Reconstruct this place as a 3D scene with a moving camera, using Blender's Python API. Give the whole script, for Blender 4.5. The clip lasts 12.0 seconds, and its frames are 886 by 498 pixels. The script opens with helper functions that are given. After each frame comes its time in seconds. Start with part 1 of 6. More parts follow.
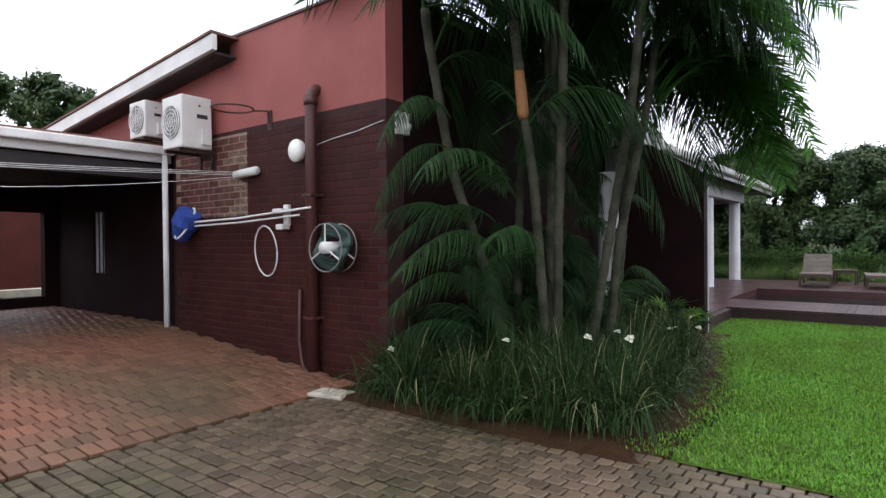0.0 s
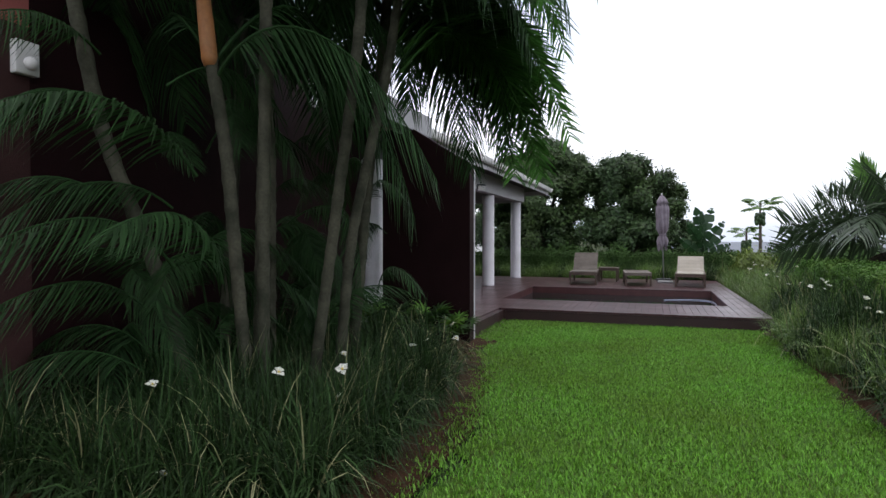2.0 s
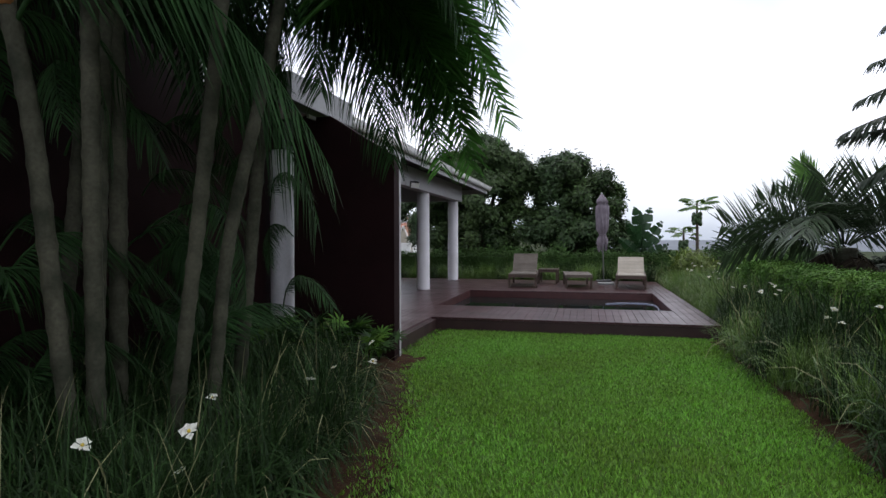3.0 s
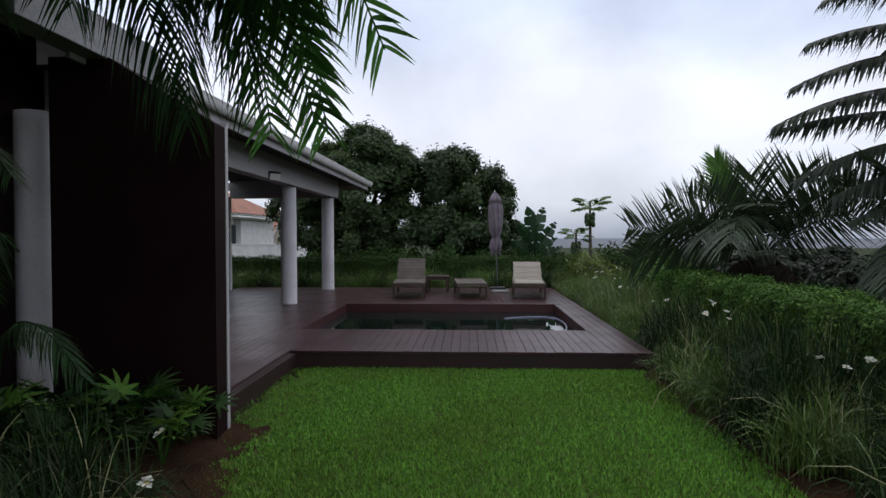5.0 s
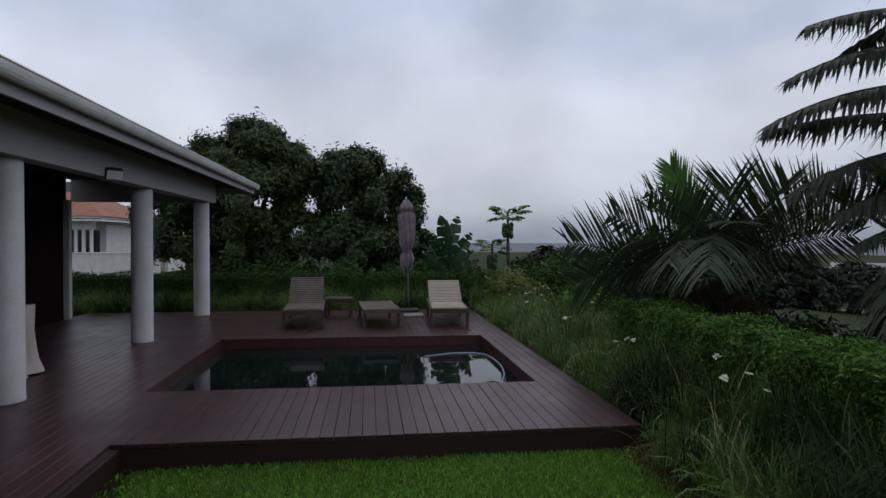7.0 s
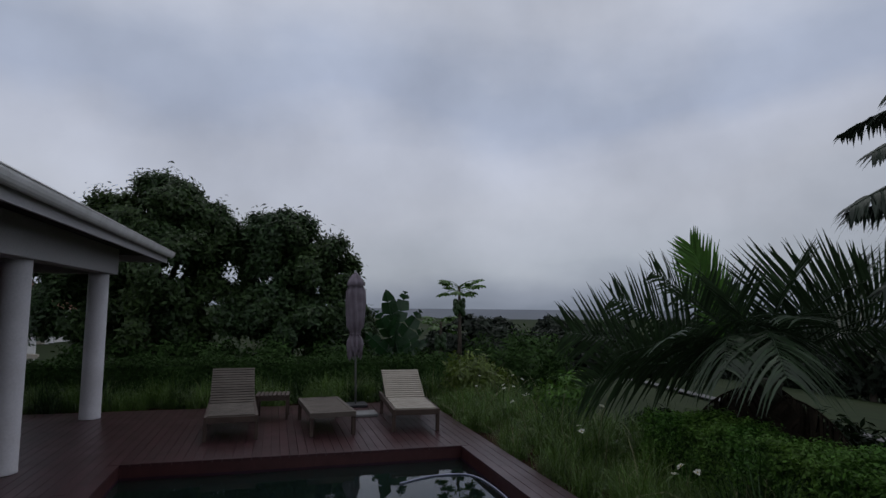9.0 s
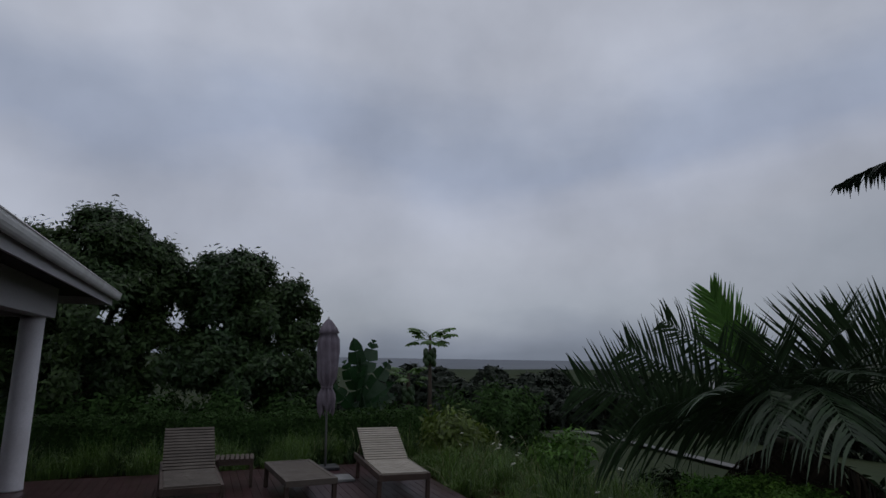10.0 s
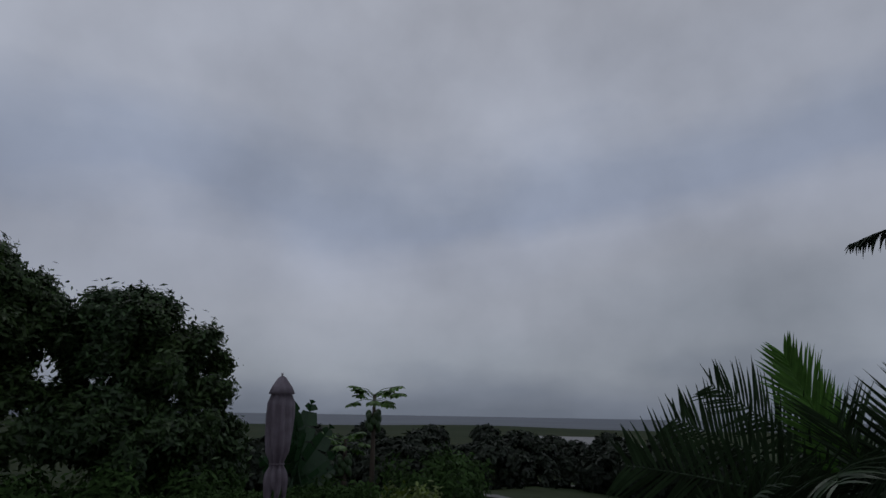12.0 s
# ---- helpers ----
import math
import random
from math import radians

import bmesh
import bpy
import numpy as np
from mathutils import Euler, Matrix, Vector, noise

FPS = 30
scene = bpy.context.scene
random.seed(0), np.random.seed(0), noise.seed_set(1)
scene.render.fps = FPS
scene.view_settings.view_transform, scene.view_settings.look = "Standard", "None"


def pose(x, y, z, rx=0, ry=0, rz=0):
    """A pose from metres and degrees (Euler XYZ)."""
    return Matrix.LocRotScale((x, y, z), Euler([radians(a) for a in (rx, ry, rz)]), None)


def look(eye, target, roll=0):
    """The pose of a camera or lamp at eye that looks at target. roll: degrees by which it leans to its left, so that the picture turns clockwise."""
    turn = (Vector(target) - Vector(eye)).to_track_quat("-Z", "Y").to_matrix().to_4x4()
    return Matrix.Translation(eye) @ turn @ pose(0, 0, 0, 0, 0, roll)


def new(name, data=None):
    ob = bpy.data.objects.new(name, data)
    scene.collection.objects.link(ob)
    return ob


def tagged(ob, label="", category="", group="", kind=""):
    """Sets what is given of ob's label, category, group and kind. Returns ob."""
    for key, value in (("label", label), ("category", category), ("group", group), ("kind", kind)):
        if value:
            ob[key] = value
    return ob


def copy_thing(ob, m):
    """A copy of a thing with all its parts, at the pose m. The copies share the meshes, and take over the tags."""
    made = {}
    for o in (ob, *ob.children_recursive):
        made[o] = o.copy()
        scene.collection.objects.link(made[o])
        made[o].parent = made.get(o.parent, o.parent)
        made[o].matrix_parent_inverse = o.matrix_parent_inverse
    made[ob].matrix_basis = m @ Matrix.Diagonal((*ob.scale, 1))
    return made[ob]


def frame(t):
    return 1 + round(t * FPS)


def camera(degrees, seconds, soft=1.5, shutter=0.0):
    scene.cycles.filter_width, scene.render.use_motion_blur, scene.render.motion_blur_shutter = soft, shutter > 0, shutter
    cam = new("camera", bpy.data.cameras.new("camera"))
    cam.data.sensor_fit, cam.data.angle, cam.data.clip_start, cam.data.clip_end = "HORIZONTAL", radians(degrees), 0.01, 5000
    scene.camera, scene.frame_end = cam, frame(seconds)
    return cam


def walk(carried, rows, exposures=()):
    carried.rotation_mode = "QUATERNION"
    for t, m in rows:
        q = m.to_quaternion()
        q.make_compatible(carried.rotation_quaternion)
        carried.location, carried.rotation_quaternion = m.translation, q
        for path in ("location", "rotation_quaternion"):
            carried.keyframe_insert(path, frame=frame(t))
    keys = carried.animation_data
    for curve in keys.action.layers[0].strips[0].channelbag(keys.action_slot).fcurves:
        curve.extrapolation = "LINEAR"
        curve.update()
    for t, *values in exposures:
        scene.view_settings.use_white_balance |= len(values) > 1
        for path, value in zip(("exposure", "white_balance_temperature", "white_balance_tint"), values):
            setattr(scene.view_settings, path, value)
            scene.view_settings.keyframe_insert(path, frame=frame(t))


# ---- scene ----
cam = camera(73.9, 12.0)
PATH = [
    (0, (0.792, 0.478, 1.401), (-0.433, 2.06, 1.379), -0.5),
    (0.5, (0.864, 0.838, 1.364), (-0.208, 2.526, 1.345), -0.6),
    (1, (0.846, 1.239, 1.424), (-0.071, 3.016, 1.389), -0.1),
    (1.5, (0.847, 1.677, 1.385), (0.078, 3.523, 1.353), -0.1),
    (2, (0.818, 2.088, 1.388), (0.15, 3.972, 1.354), -0.0),
    (2.5, (0.764, 2.575, 1.412), (0.19, 4.491, 1.376), -0.0),
    (3, (0.729, 3.059, 1.436), (0.249, 5.001, 1.398), -0.1),
    (5, (0.458, 5.16, 1.538), (0.366, 7.157, 1.494), -0.1),
    (5.5, (0.395, 5.699, 1.609), (0.418, 7.698, 1.562), -0.1),
    (6, (0.381, 6.236, 1.649), (0.501, 8.231, 1.602), 0.2),
    (6.5, (0.343, 6.75, 1.702), (0.532, 8.741, 1.656), 0.2),
    (8.5, (-0.131, 8.589, 1.947), (0.328, 10.532, 2.067), 0.4),
    (9, (-0.355, 9.037, 2.037), (0.19, 10.951, 2.23), 0.6),
    (9.5, (-0.642, 9.556, 2.037), (-0.006, 11.432, 2.316), 0.9),
    (10, (-0.873, 9.947, 2.047), (-0.142, 11.774, 2.405), 0.9),
    (10.5, (-1.09, 10.5, 2.041), (-0.273, 12.273, 2.474), 1.1),
    (11, (-1.292, 11.016, 2.033), (-0.402, 12.741, 2.514), 1.1),
    (11.5, (-1.539, 11.522, 2.097), (-0.551, 13.184, 2.609), 0.9),
    (12, (-1.685, 12.012, 2.185), (-0.612, 13.612, 2.722), 1.0),
]
EXPOSURES = [(0, 1.15, 6500, 10), (1.5, 0.95, 6500, 10), (2.5, 0.65, 6450, 10), (3.2, 0.45, 6400, 10), (5, -0.05, 6350, 10), (6.5, -0.45, 6300, 10), (8.5, -0.9, 6200, 10), (10, -1.22, 6150, 10), (12, -1.5, 6100, 10)]
walk(cam, [(t, look(eye, target, roll)) for t, eye, target, roll in PATH], EXPOSURES)

# ---- sky and sun ----
world = bpy.data.worlds.new("overcast_sky")
scene.world = world
world.use_nodes = True


def sky_nodes():
    nt = world.node_tree
    nt.nodes.clear()
    N, L = nt.nodes.new, nt.links.new
    out, bg = N("ShaderNodeOutputWorld"), N("ShaderNodeBackground")
    sky = N("ShaderNodeTexSky")
    sky.sky_type, sky.sun_disc = "NISHITA", False
    sky.sun_elevation, sky.sun_rotation = radians(62), radians(22.6)
    gain = N("ShaderNodeVectorMath")
    gain.operation = "SCALE"
    gain.inputs["Scale"].default_value = 0.1
    L(sky.outputs[0], gain.inputs[0])
    tc, sep = N("ShaderNodeTexCoord"), N("ShaderNodeSeparateXYZ")
    L(tc.outputs["Generated"], sep.inputs[0])
    mp = N("ShaderNodeMapping")
    mp.inputs["Scale"].default_value = (1.0, 1.0, 2.6)
    mp.inputs["Rotation"].default_value = (radians(4), radians(-3), 0)
    L(tc.outputs["Generated"], mp.inputs[0])
    nz = N("ShaderNodeTexNoise")
    nz.inputs["Scale"].default_value, nz.inputs["Detail"].default_value = 1.5, 5
    nz.inputs["Roughness"].default_value = 0.5
    L(mp.outputs[0], nz.inputs["Vector"])
    add = N("ShaderNodeMath")
    add.operation = "MULTIPLY_ADD"
    add.inputs[1].default_value = 0.36
    L(nz.outputs[0], add.inputs[0])
    L(sep.outputs["Z"], add.inputs[2])
    off = N("ShaderNodeMath")
    off.operation = "SUBTRACT"
    off.inputs[1].default_value = 0.18
    L(add.outputs[0], off.inputs[0])
    ramp = N("ShaderNodeValToRGB")
    stops = [(0.0, (0.40, 0.45, 0.55)), (0.03, (0.50, 0.55, 0.66)), (0.1, (0.78, 0.82, 0.90)), (0.2, (0.95, 0.97, 1.06)),
             (0.27, (0.98, 1.01, 1.14)), (0.335, (0.80, 0.87, 1.06)), (0.385, (0.80, 0.87, 1.05)), (0.47, (1.05, 1.08, 1.2)), (0.65, (1.12, 1.13, 1.22)), (1.0, (1.0, 1.02, 1.1))]
    el = ramp.color_ramp.elements
    while len(el) < len(stops):
        el.new(0.5)
    for e, (p, c) in zip(el, stops):
        e.position, e.color = p, (*c, 1)
    L(off.outputs[0], ramp.inputs[0])
    soft = N("ShaderNodeTexNoise")
    soft.inputs["Scale"].default_value, soft.inputs["Detail"].default_value = 3.2, 6
    L(tc.outputs["Generated"], soft.inputs["Vector"])
    sr = N("ShaderNodeMapRange")
    sr.inputs["From Min"].default_value, sr.inputs["From Max"].default_value = 0.3, 0.7
    sr.inputs["To Min"].default_value, sr.inputs["To Max"].default_value = 0.82, 1.18
    L(soft.outputs[0], sr.inputs[0])
    mul = N("ShaderNodeVectorMath")
    mul.operation = "SCALE"
    L(ramp.outputs[0], mul.inputs[0])
    L(sr.outputs[0], mul.inputs["Scale"])
    mix = N("ShaderNodeMix")
    mix.data_type = "RGBA"
    mix.inputs["Factor"].default_value = 0.93
    L(gain.outputs[0], mix.inputs["A"])
    L(mul.outputs[0], mix.inputs["B"])
    L(mix.outputs["Result"], bg.inputs["Color"])
    bg.inputs["Strength"].default_value = 1.0
    L(bg.outputs[0], out.inputs[0])


sky_nodes()
sun = new("sun", bpy.data.lights.new("sun", "SUN"))
sun.data.energy, sun.data.angle, sun.data.color = 0.5, radians(20), (1.0, 0.96, 0.9)
sun.matrix_world = look((5, 12, 24), (0, 0, 0))


# ---- materials ----
def material(name, base, rough=0.6, var=0.25, scale=6.0, fine=60.0, bump=0.25, metal=0.0, spec=0.4, tint=None,
             piece=0.0, island=0.0, translucent=0.0, dist=0.004, coat=0.0, stain=None):
    """A surface with two scales of variation; tint: the colour towards which the large variation goes."""
    m = bpy.data.materials.new(name)
    m.use_nodes = True
    nt = m.node_tree
    N, L = nt.nodes.new, nt.links.new
    b, out = nt.nodes["Principled BSDF"], nt.nodes["Material Output"]
    b.inputs["Roughness"].default_value, b.inputs["Metallic"].default_value = rough, metal
    b.inputs["Specular IOR Level"].default_value = spec
    b.inputs["Coat Weight"].default_value = coat
    geo = N("ShaderNodeNewGeometry")
    big, small = N("ShaderNodeTexNoise"), N("ShaderNodeTexNoise")
    for n, s, d in ((big, scale, 5), (small, fine, 3)):
        n.inputs["Scale"].default_value, n.inputs["Detail"].default_value = s, d
        L(geo.outputs["Position"], n.inputs["Vector"])
    mr = N("ShaderNodeMapRange")
    mr.inputs["From Min"].default_value, mr.inputs["From Max"].default_value = 0.35, 0.68
    L(big.outputs[0], mr.inputs[0])
    mix = N("ShaderNodeMix")
    mix.data_type = "RGBA"
    other = tint or tuple(c * (1 - var) for c in base)
    mix.inputs["A"].default_value, mix.inputs["B"].default_value = (*base, 1), (*other, 1)
    L(mr.outputs[0], mix.inputs["Factor"])
    hsv = N("ShaderNodeHueSaturation")
    L(mix.outputs["Result"], hsv.inputs["Color"])
    val = N("ShaderNodeMapRange")
    val.inputs["From Min"].default_value, val.inputs["From Max"].default_value = 0.25, 0.75
    val.inputs["To Min"].default_value, val.inputs["To Max"].default_value = 1 - var * 0.6, 1 + var * 0.6
    L(small.outputs[0], val.inputs[0])
    last = val.outputs[0]
    for amount, source in ((piece, "obj"), (island, "isl")):
        if amount:
            src = N("ShaderNodeObjectInfo").outputs["Random"] if source == "obj" else geo.outputs["Random Per Island"]
            r = N("ShaderNodeMapRange")
            r.inputs["To Min"].default_value, r.inputs["To Max"].default_value = 1 - amount, 1 + amount
            L(src, r.inputs[0])
            mu = N("ShaderNodeMath")
            mu.operation = "MULTIPLY"
            L(last, mu.inputs[0])
            L(r.outputs[0], mu.inputs[1])
            last = mu.outputs[0]
    L(last, hsv.inputs["Value"])
    L(hsv.outputs[0], b.inputs["Base Color"])
    if bump:
        bp = N("ShaderNodeBump")
        bp.inputs["Strength"].default_value, bp.inputs["Distance"].default_value = bump, dist
        L(small.outputs[0], bp.inputs["Height"])
        L(bp.outputs[0], b.inputs["Normal"])
    ro = N("ShaderNodeMapRange")
    ro.inputs["To Min"].default_value, ro.inputs["To Max"].default_value = max(0.02, rough - 0.12), min(1, rough + 0.12)
    L(big.outputs[0], ro.inputs[0])
    L(ro.outputs[0], b.inputs["Roughness"])
    if translucent:
        tr, ms = N("ShaderNodeBsdfTranslucent"), N("ShaderNodeMixShader")
        L(hsv.outputs[0], tr.inputs["Color"])
        ms.inputs[0].default_value = translucent
        L(b.outputs[0], ms.inputs[1])
        L(tr.outputs[0], ms.inputs[2])
        L(ms.outputs[0], out.inputs["Surface"])
    return m


PLASTER = material("red_plaster", (0.30, 0.085, 0.075), 0.75, 0.15, 1.5, 90, 0.15, tint=(0.25, 0.07, 0.062))
BRICK = material("painted_brick", (0.044, 0.0120, 0.0098), 0.6, 0.25, 2.0, 70, 0.4, piece=0.2, tint=(0.034, 0.0100, 0.0085), spec=0.12)
BRICKS = material("painted_brick_far", (0.07, 0.0165, 0.0135), 0.6, 0.25, 2.0, 70, 0.4, island=0.2, tint=(0.05, 0.0135, 0.0115), spec=0.15)
BAREBRICK = material("bare_brick", (0.10, 0.032, 0.023), 0.7, 0.35, 9.0, 70, 0.5, piece=0.25, tint=(0.06, 0.022, 0.018))
MORTAR = material("mortar", (0.036, 0.0100, 0.0085), 0.85, 0.3, 5, 90, 0.5)
PALEMORTAR = material("pale_mortar", (0.30, 0.20, 0.15), 0.85, 0.3, 9, 90, 0.5)
# Near-black maroon; on the carport and side walls it carries their shade.
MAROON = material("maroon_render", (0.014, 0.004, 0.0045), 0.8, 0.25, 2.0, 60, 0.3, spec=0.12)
PIPE = material("painted_pipe", (0.075, 0.024, 0.020), 0.45, 0.2, 4, 60, 0.1)
WHITE = material("white_paint", (0.72, 0.71, 0.70), 0.5, 0.12, 3, 50, 0.1, tint=(0.6, 0.59, 0.57))
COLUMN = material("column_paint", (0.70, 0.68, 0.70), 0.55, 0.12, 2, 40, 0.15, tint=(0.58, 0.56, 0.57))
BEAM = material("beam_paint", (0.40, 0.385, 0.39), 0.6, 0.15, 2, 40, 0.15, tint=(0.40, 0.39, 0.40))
GREYMETAL = material("grey_flashing", (0.22, 0.22, 0.22), 0.5, 0.25, 3, 50, 0.1)
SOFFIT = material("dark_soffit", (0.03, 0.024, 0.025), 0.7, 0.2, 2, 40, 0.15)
ROOFTILE = material("roof_sheet", (0.16, 0.075, 0.055), 0.7, 0.3, 2, 50, 0.2)
ORANGETILE = material("orange_roof", (0.30, 0.12, 0.07), 0.7, 0.3, 2, 20, 0.2)
PLASTIC = material("white_plastic", (0.66, 0.65, 0.62), 0.4, 0.1, 6, 80, 0.05)
DARKPLASTIC = material("dark_plastic", (0.03, 0.03, 0.035), 0.45, 0.2, 8, 80, 0.05)
BLUE = material("blue_cloth", (0.03, 0.07, 0.32), 0.6, 0.3, 12, 90, 0.3)
HOSE = material("green_hose", (0.02, 0.045, 0.038), 0.4, 0.25, 12, 90, 0.1)
POOLHOSE = material("pool_hose", (0.3, 0.32, 0.45), 0.4, 0.15, 12, 90, 0.1)
WIRE = material("white_cord", (0.7, 0.7, 0.68), 0.5, 0.1, 9, 90, 0.0)
RUST = material("rusty_steel", (0.07, 0.035, 0.028), 0.6, 0.3, 12, 90, 0.2, metal=0.4)
PAVER = material("orange_paver", (0.17, 0.071, 0.043), 0.5, 0.35, 0.55, 60, 0.5, piece=0.25, tint=(0.085, 0.056, 0.03))
PAVERS = material("orange_paver_far", (0.17, 0.071, 0.043), 0.5, 0.35, 0.55, 60, 0.5, island=0.25, tint=(0.085, 0.056, 0.03))
COBBLE = material("mossy_paver", (0.108, 0.072, 0.050), 0.5, 0.35, 0.9, 60, 0.5, piece=0.35, tint=(0.05, 0.043, 0.02))
COBBLES = material("mossy_paver_far", (0.108, 0.072, 0.050), 0.5, 0.35, 0.9, 60, 0.5, island=0.35, tint=(0.05, 0.043, 0.02))
JOINT = material("joint_soil", (0.016, 0.019, 0.007), 0.95, 0.3, 6, 90, 0.6, spec=0.1)
SOIL = material("red_soil", (0.040, 0.0205, 0.0105), 0.95, 0.4, 5, 60, 0.8, dist=0.02, spec=0.08)
CONCRETE = material("concrete", (0.42, 0.38, 0.31), 0.85, 0.2, 6, 70, 0.3)
DECKWOOD = material("deck_board", (0.056, 0.024, 0.027), 0.34, 0.25, 2.0, 70, 0.25, piece=0.14, tint=(0.042, 0.018, 0.02), spec=0.3)
DECKFACE = material("deck_fascia", (0.03, 0.011, 0.011), 0.55, 0.3, 3, 60, 0.3)
POOLWALL = material("pool_edge", (0.065, 0.022, 0.022), 0.4, 0.25, 5, 60, 0.2)
BASIN = material("pool_basin", (0.030, 0.11, 0.40), 0.5, 0.25, 1.5, 30, 0.1)
TEAK = material("weathered_teak", (0.105, 0.086, 0.070), 0.7, 0.25, 5, 90, 0.3, piece=0.08)
DARKTEAK = material("dark_teak", (0.075, 0.05, 0.038), 0.65, 0.3, 6, 90, 0.3)
CREAMSLAT = material("cream_slat", (0.32, 0.285, 0.235), 0.65, 0.15, 6, 90, 0.2, piece=0.06)
CANVAS = material("lilac_canvas", (0.215, 0.185, 0.215), 0.85, 0.25, 5, 120, 0.4, tint=(0.14, 0.115, 0.135))
CLOTH = material("white_tablecloth", (0.6, 0.56, 0.53), 0.85, 0.15, 2, 120, 0.3, tint=(0.42, 0.36, 0.33))
LAWN = material("lawn_ground", (0.050, 0.118, 0.013), 0.9, 0.5, 9.0, 45, 0.9, spec=0.1, tint=(0.060, 0.070, 0.018), dist=0.02)
BLADE = material("lawn_blade", (0.115, 0.285, 0.027), 0.6, 0.35, 0.8, 30, 0, island=0.6, translucent=0.3, tint=(0.10, 0.20, 0.018))
# Shaded strap leaf: the shade under the palms is put into its colour.
STRAP = material("strap_leaf_shaded", (0.016, 0.038, 0.010), 0.55, 0.3, 1.5, 20, 0, island=0.6, translucent=0.15, spec=0.12, tint=(0.024, 0.048, 0.014))
# Lit strap leaf for open beds: daylight put into a brighter green.
STRAPLIT = material("strap_leaf_lit", (0.092, 0.170, 0.028), 0.45, 0.3, 1.5, 20, 0, island=0.45, translucent=0.25, tint=(0.09, 0.15, 0.035))
DRYLEAF = material("dry_leaf", (0.22, 0.22, 0.11), 0.8, 0.3, 3, 30, 0, island=0.3, translucent=0.2)
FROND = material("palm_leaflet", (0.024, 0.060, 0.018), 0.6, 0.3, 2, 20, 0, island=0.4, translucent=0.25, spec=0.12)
# Lit copy of the palm leaflet: daylight put into colour and translucency.
FRONDLIT = material("palm_leaflet_lit", (0.055, 0.15, 0.028), 0.5, 0.3, 2, 20, 0, island=0.35, translucent=0.5, spec=0.25)
FRONDGREY = material("palm_leaflet_grey", (0.046, 0.078, 0.036), 0.38, 0.3, 2, 20, 0, island=0.35, translucent=0.25, spec=0.45)
SPEARLEAF = material("new_spear_leaf", (0.12, 0.26, 0.05), 0.45, 0.25, 2, 20, 0, island=0.25, translucent=0.35)
RAGLEAF = material("ragged_leaflet", (0.034, 0.050, 0.032), 0.5, 0.3, 2, 20, 0, island=0.35, translucent=0.15, spec=0.3)
DEADFROND = material("dead_palm_leaflet", (0.035, 0.027, 0.018), 0.8, 0.3, 2, 20, 0, island=0.35, translucent=0.1, spec=0.1)
TRUNK = material("palm_trunk", (0.066, 0.064, 0.044), 0.8, 0.4, 6, 50, 0.5, tint=(0.026, 0.028, 0.018), spec=0.15)
SHAFT = material("orange_crownshaft", (0.34, 0.13, 0.035), 0.6, 0.3, 7, 40, 0.2, tint=(0.24, 0.12, 0.05))
BARK = material("tree_bark", (0.07, 0.055, 0.04), 0.9, 0.3, 5, 50, 0.6, dist=0.02)
MANGO = material("dense_tree_leaf", (0.028, 0.058, 0.018), 0.55, 0.35, 0.6, 8, 0, island=0.5, translucent=0.15, tint=(0.044, 0.076, 0.018), spec=0.3)
FARLEAF = material("far_tree_leaf", (0.018, 0.028, 0.014), 0.7, 0.35, 0.2, 3, 0, island=0.35, translucent=0.1)
HEDGELEAF = material("hedge_leaf", (0.046, 0.120, 0.016), 0.6, 0.35, 2, 20, 0, island=0.45, translucent=0.2, tint=(0.080, 0.155, 0.022), spec=0.2)
DARKHEDGE = material("dark_hedge_leaf", (0.044, 0.088, 0.022), 0.75, 0.35, 2, 20, 0, island=0.4, translucent=0.2, spec=0.12)
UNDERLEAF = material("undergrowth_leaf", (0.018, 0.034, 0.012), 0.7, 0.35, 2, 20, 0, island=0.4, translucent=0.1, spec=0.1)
YELLOWLEAF = material("yellow_green_leaf", (0.12, 0.17, 0.03), 0.5, 0.3, 2, 20, 0, island=0.4, translucent=0.3)
BANANA = material("broad_leaf", (0.022, 0.062, 0.02), 0.4, 0.3, 2, 20, 0.1, translucent=0.25)
PAPAYA = material("papaya_leaf", (0.09, 0.18, 0.035), 0.5, 0.3, 3, 20, 0, island=0.3, translucent=0.3)
FRUIT = material("green_fruit", (0.045, 0.085, 0.03), 0.5, 0.3, 6, 30, 0.1, island=0.2)
PETAL = material("white_petal", (0.8, 0.8, 0.72), 0.6, 0.08, 20, 90, 0, translucent=0.3)
YELLOW = material("yellow_centre", (0.6, 0.45, 0.06), 0.6, 0.1, 20, 90, 0)
FIELD = material("field", (0.022, 0.034, 0.013), 0.95, 0.4, 0.02, 0.4, 0, tint=(0.035, 0.042, 0.018), spec=0.06)
SEA = material("haze_grey_sea", (0.085, 0.10, 0.125), 0.7, 0.1, 0.004, 0.05, 0)
ROAD = material("pale_road", (0.13, 0.127, 0.122), 0.9, 0.2, 0.4, 20, 0.2)
GLASSDARK = material("dark_glass", (0.02, 0.025, 0.03), 0.08, 0.1, 3, 20, 0, spec=0.6)
LAMPFACE = material("lamp_face", (0.8, 0.8, 0.76), 0.25, 0.05, 9, 60, 0)


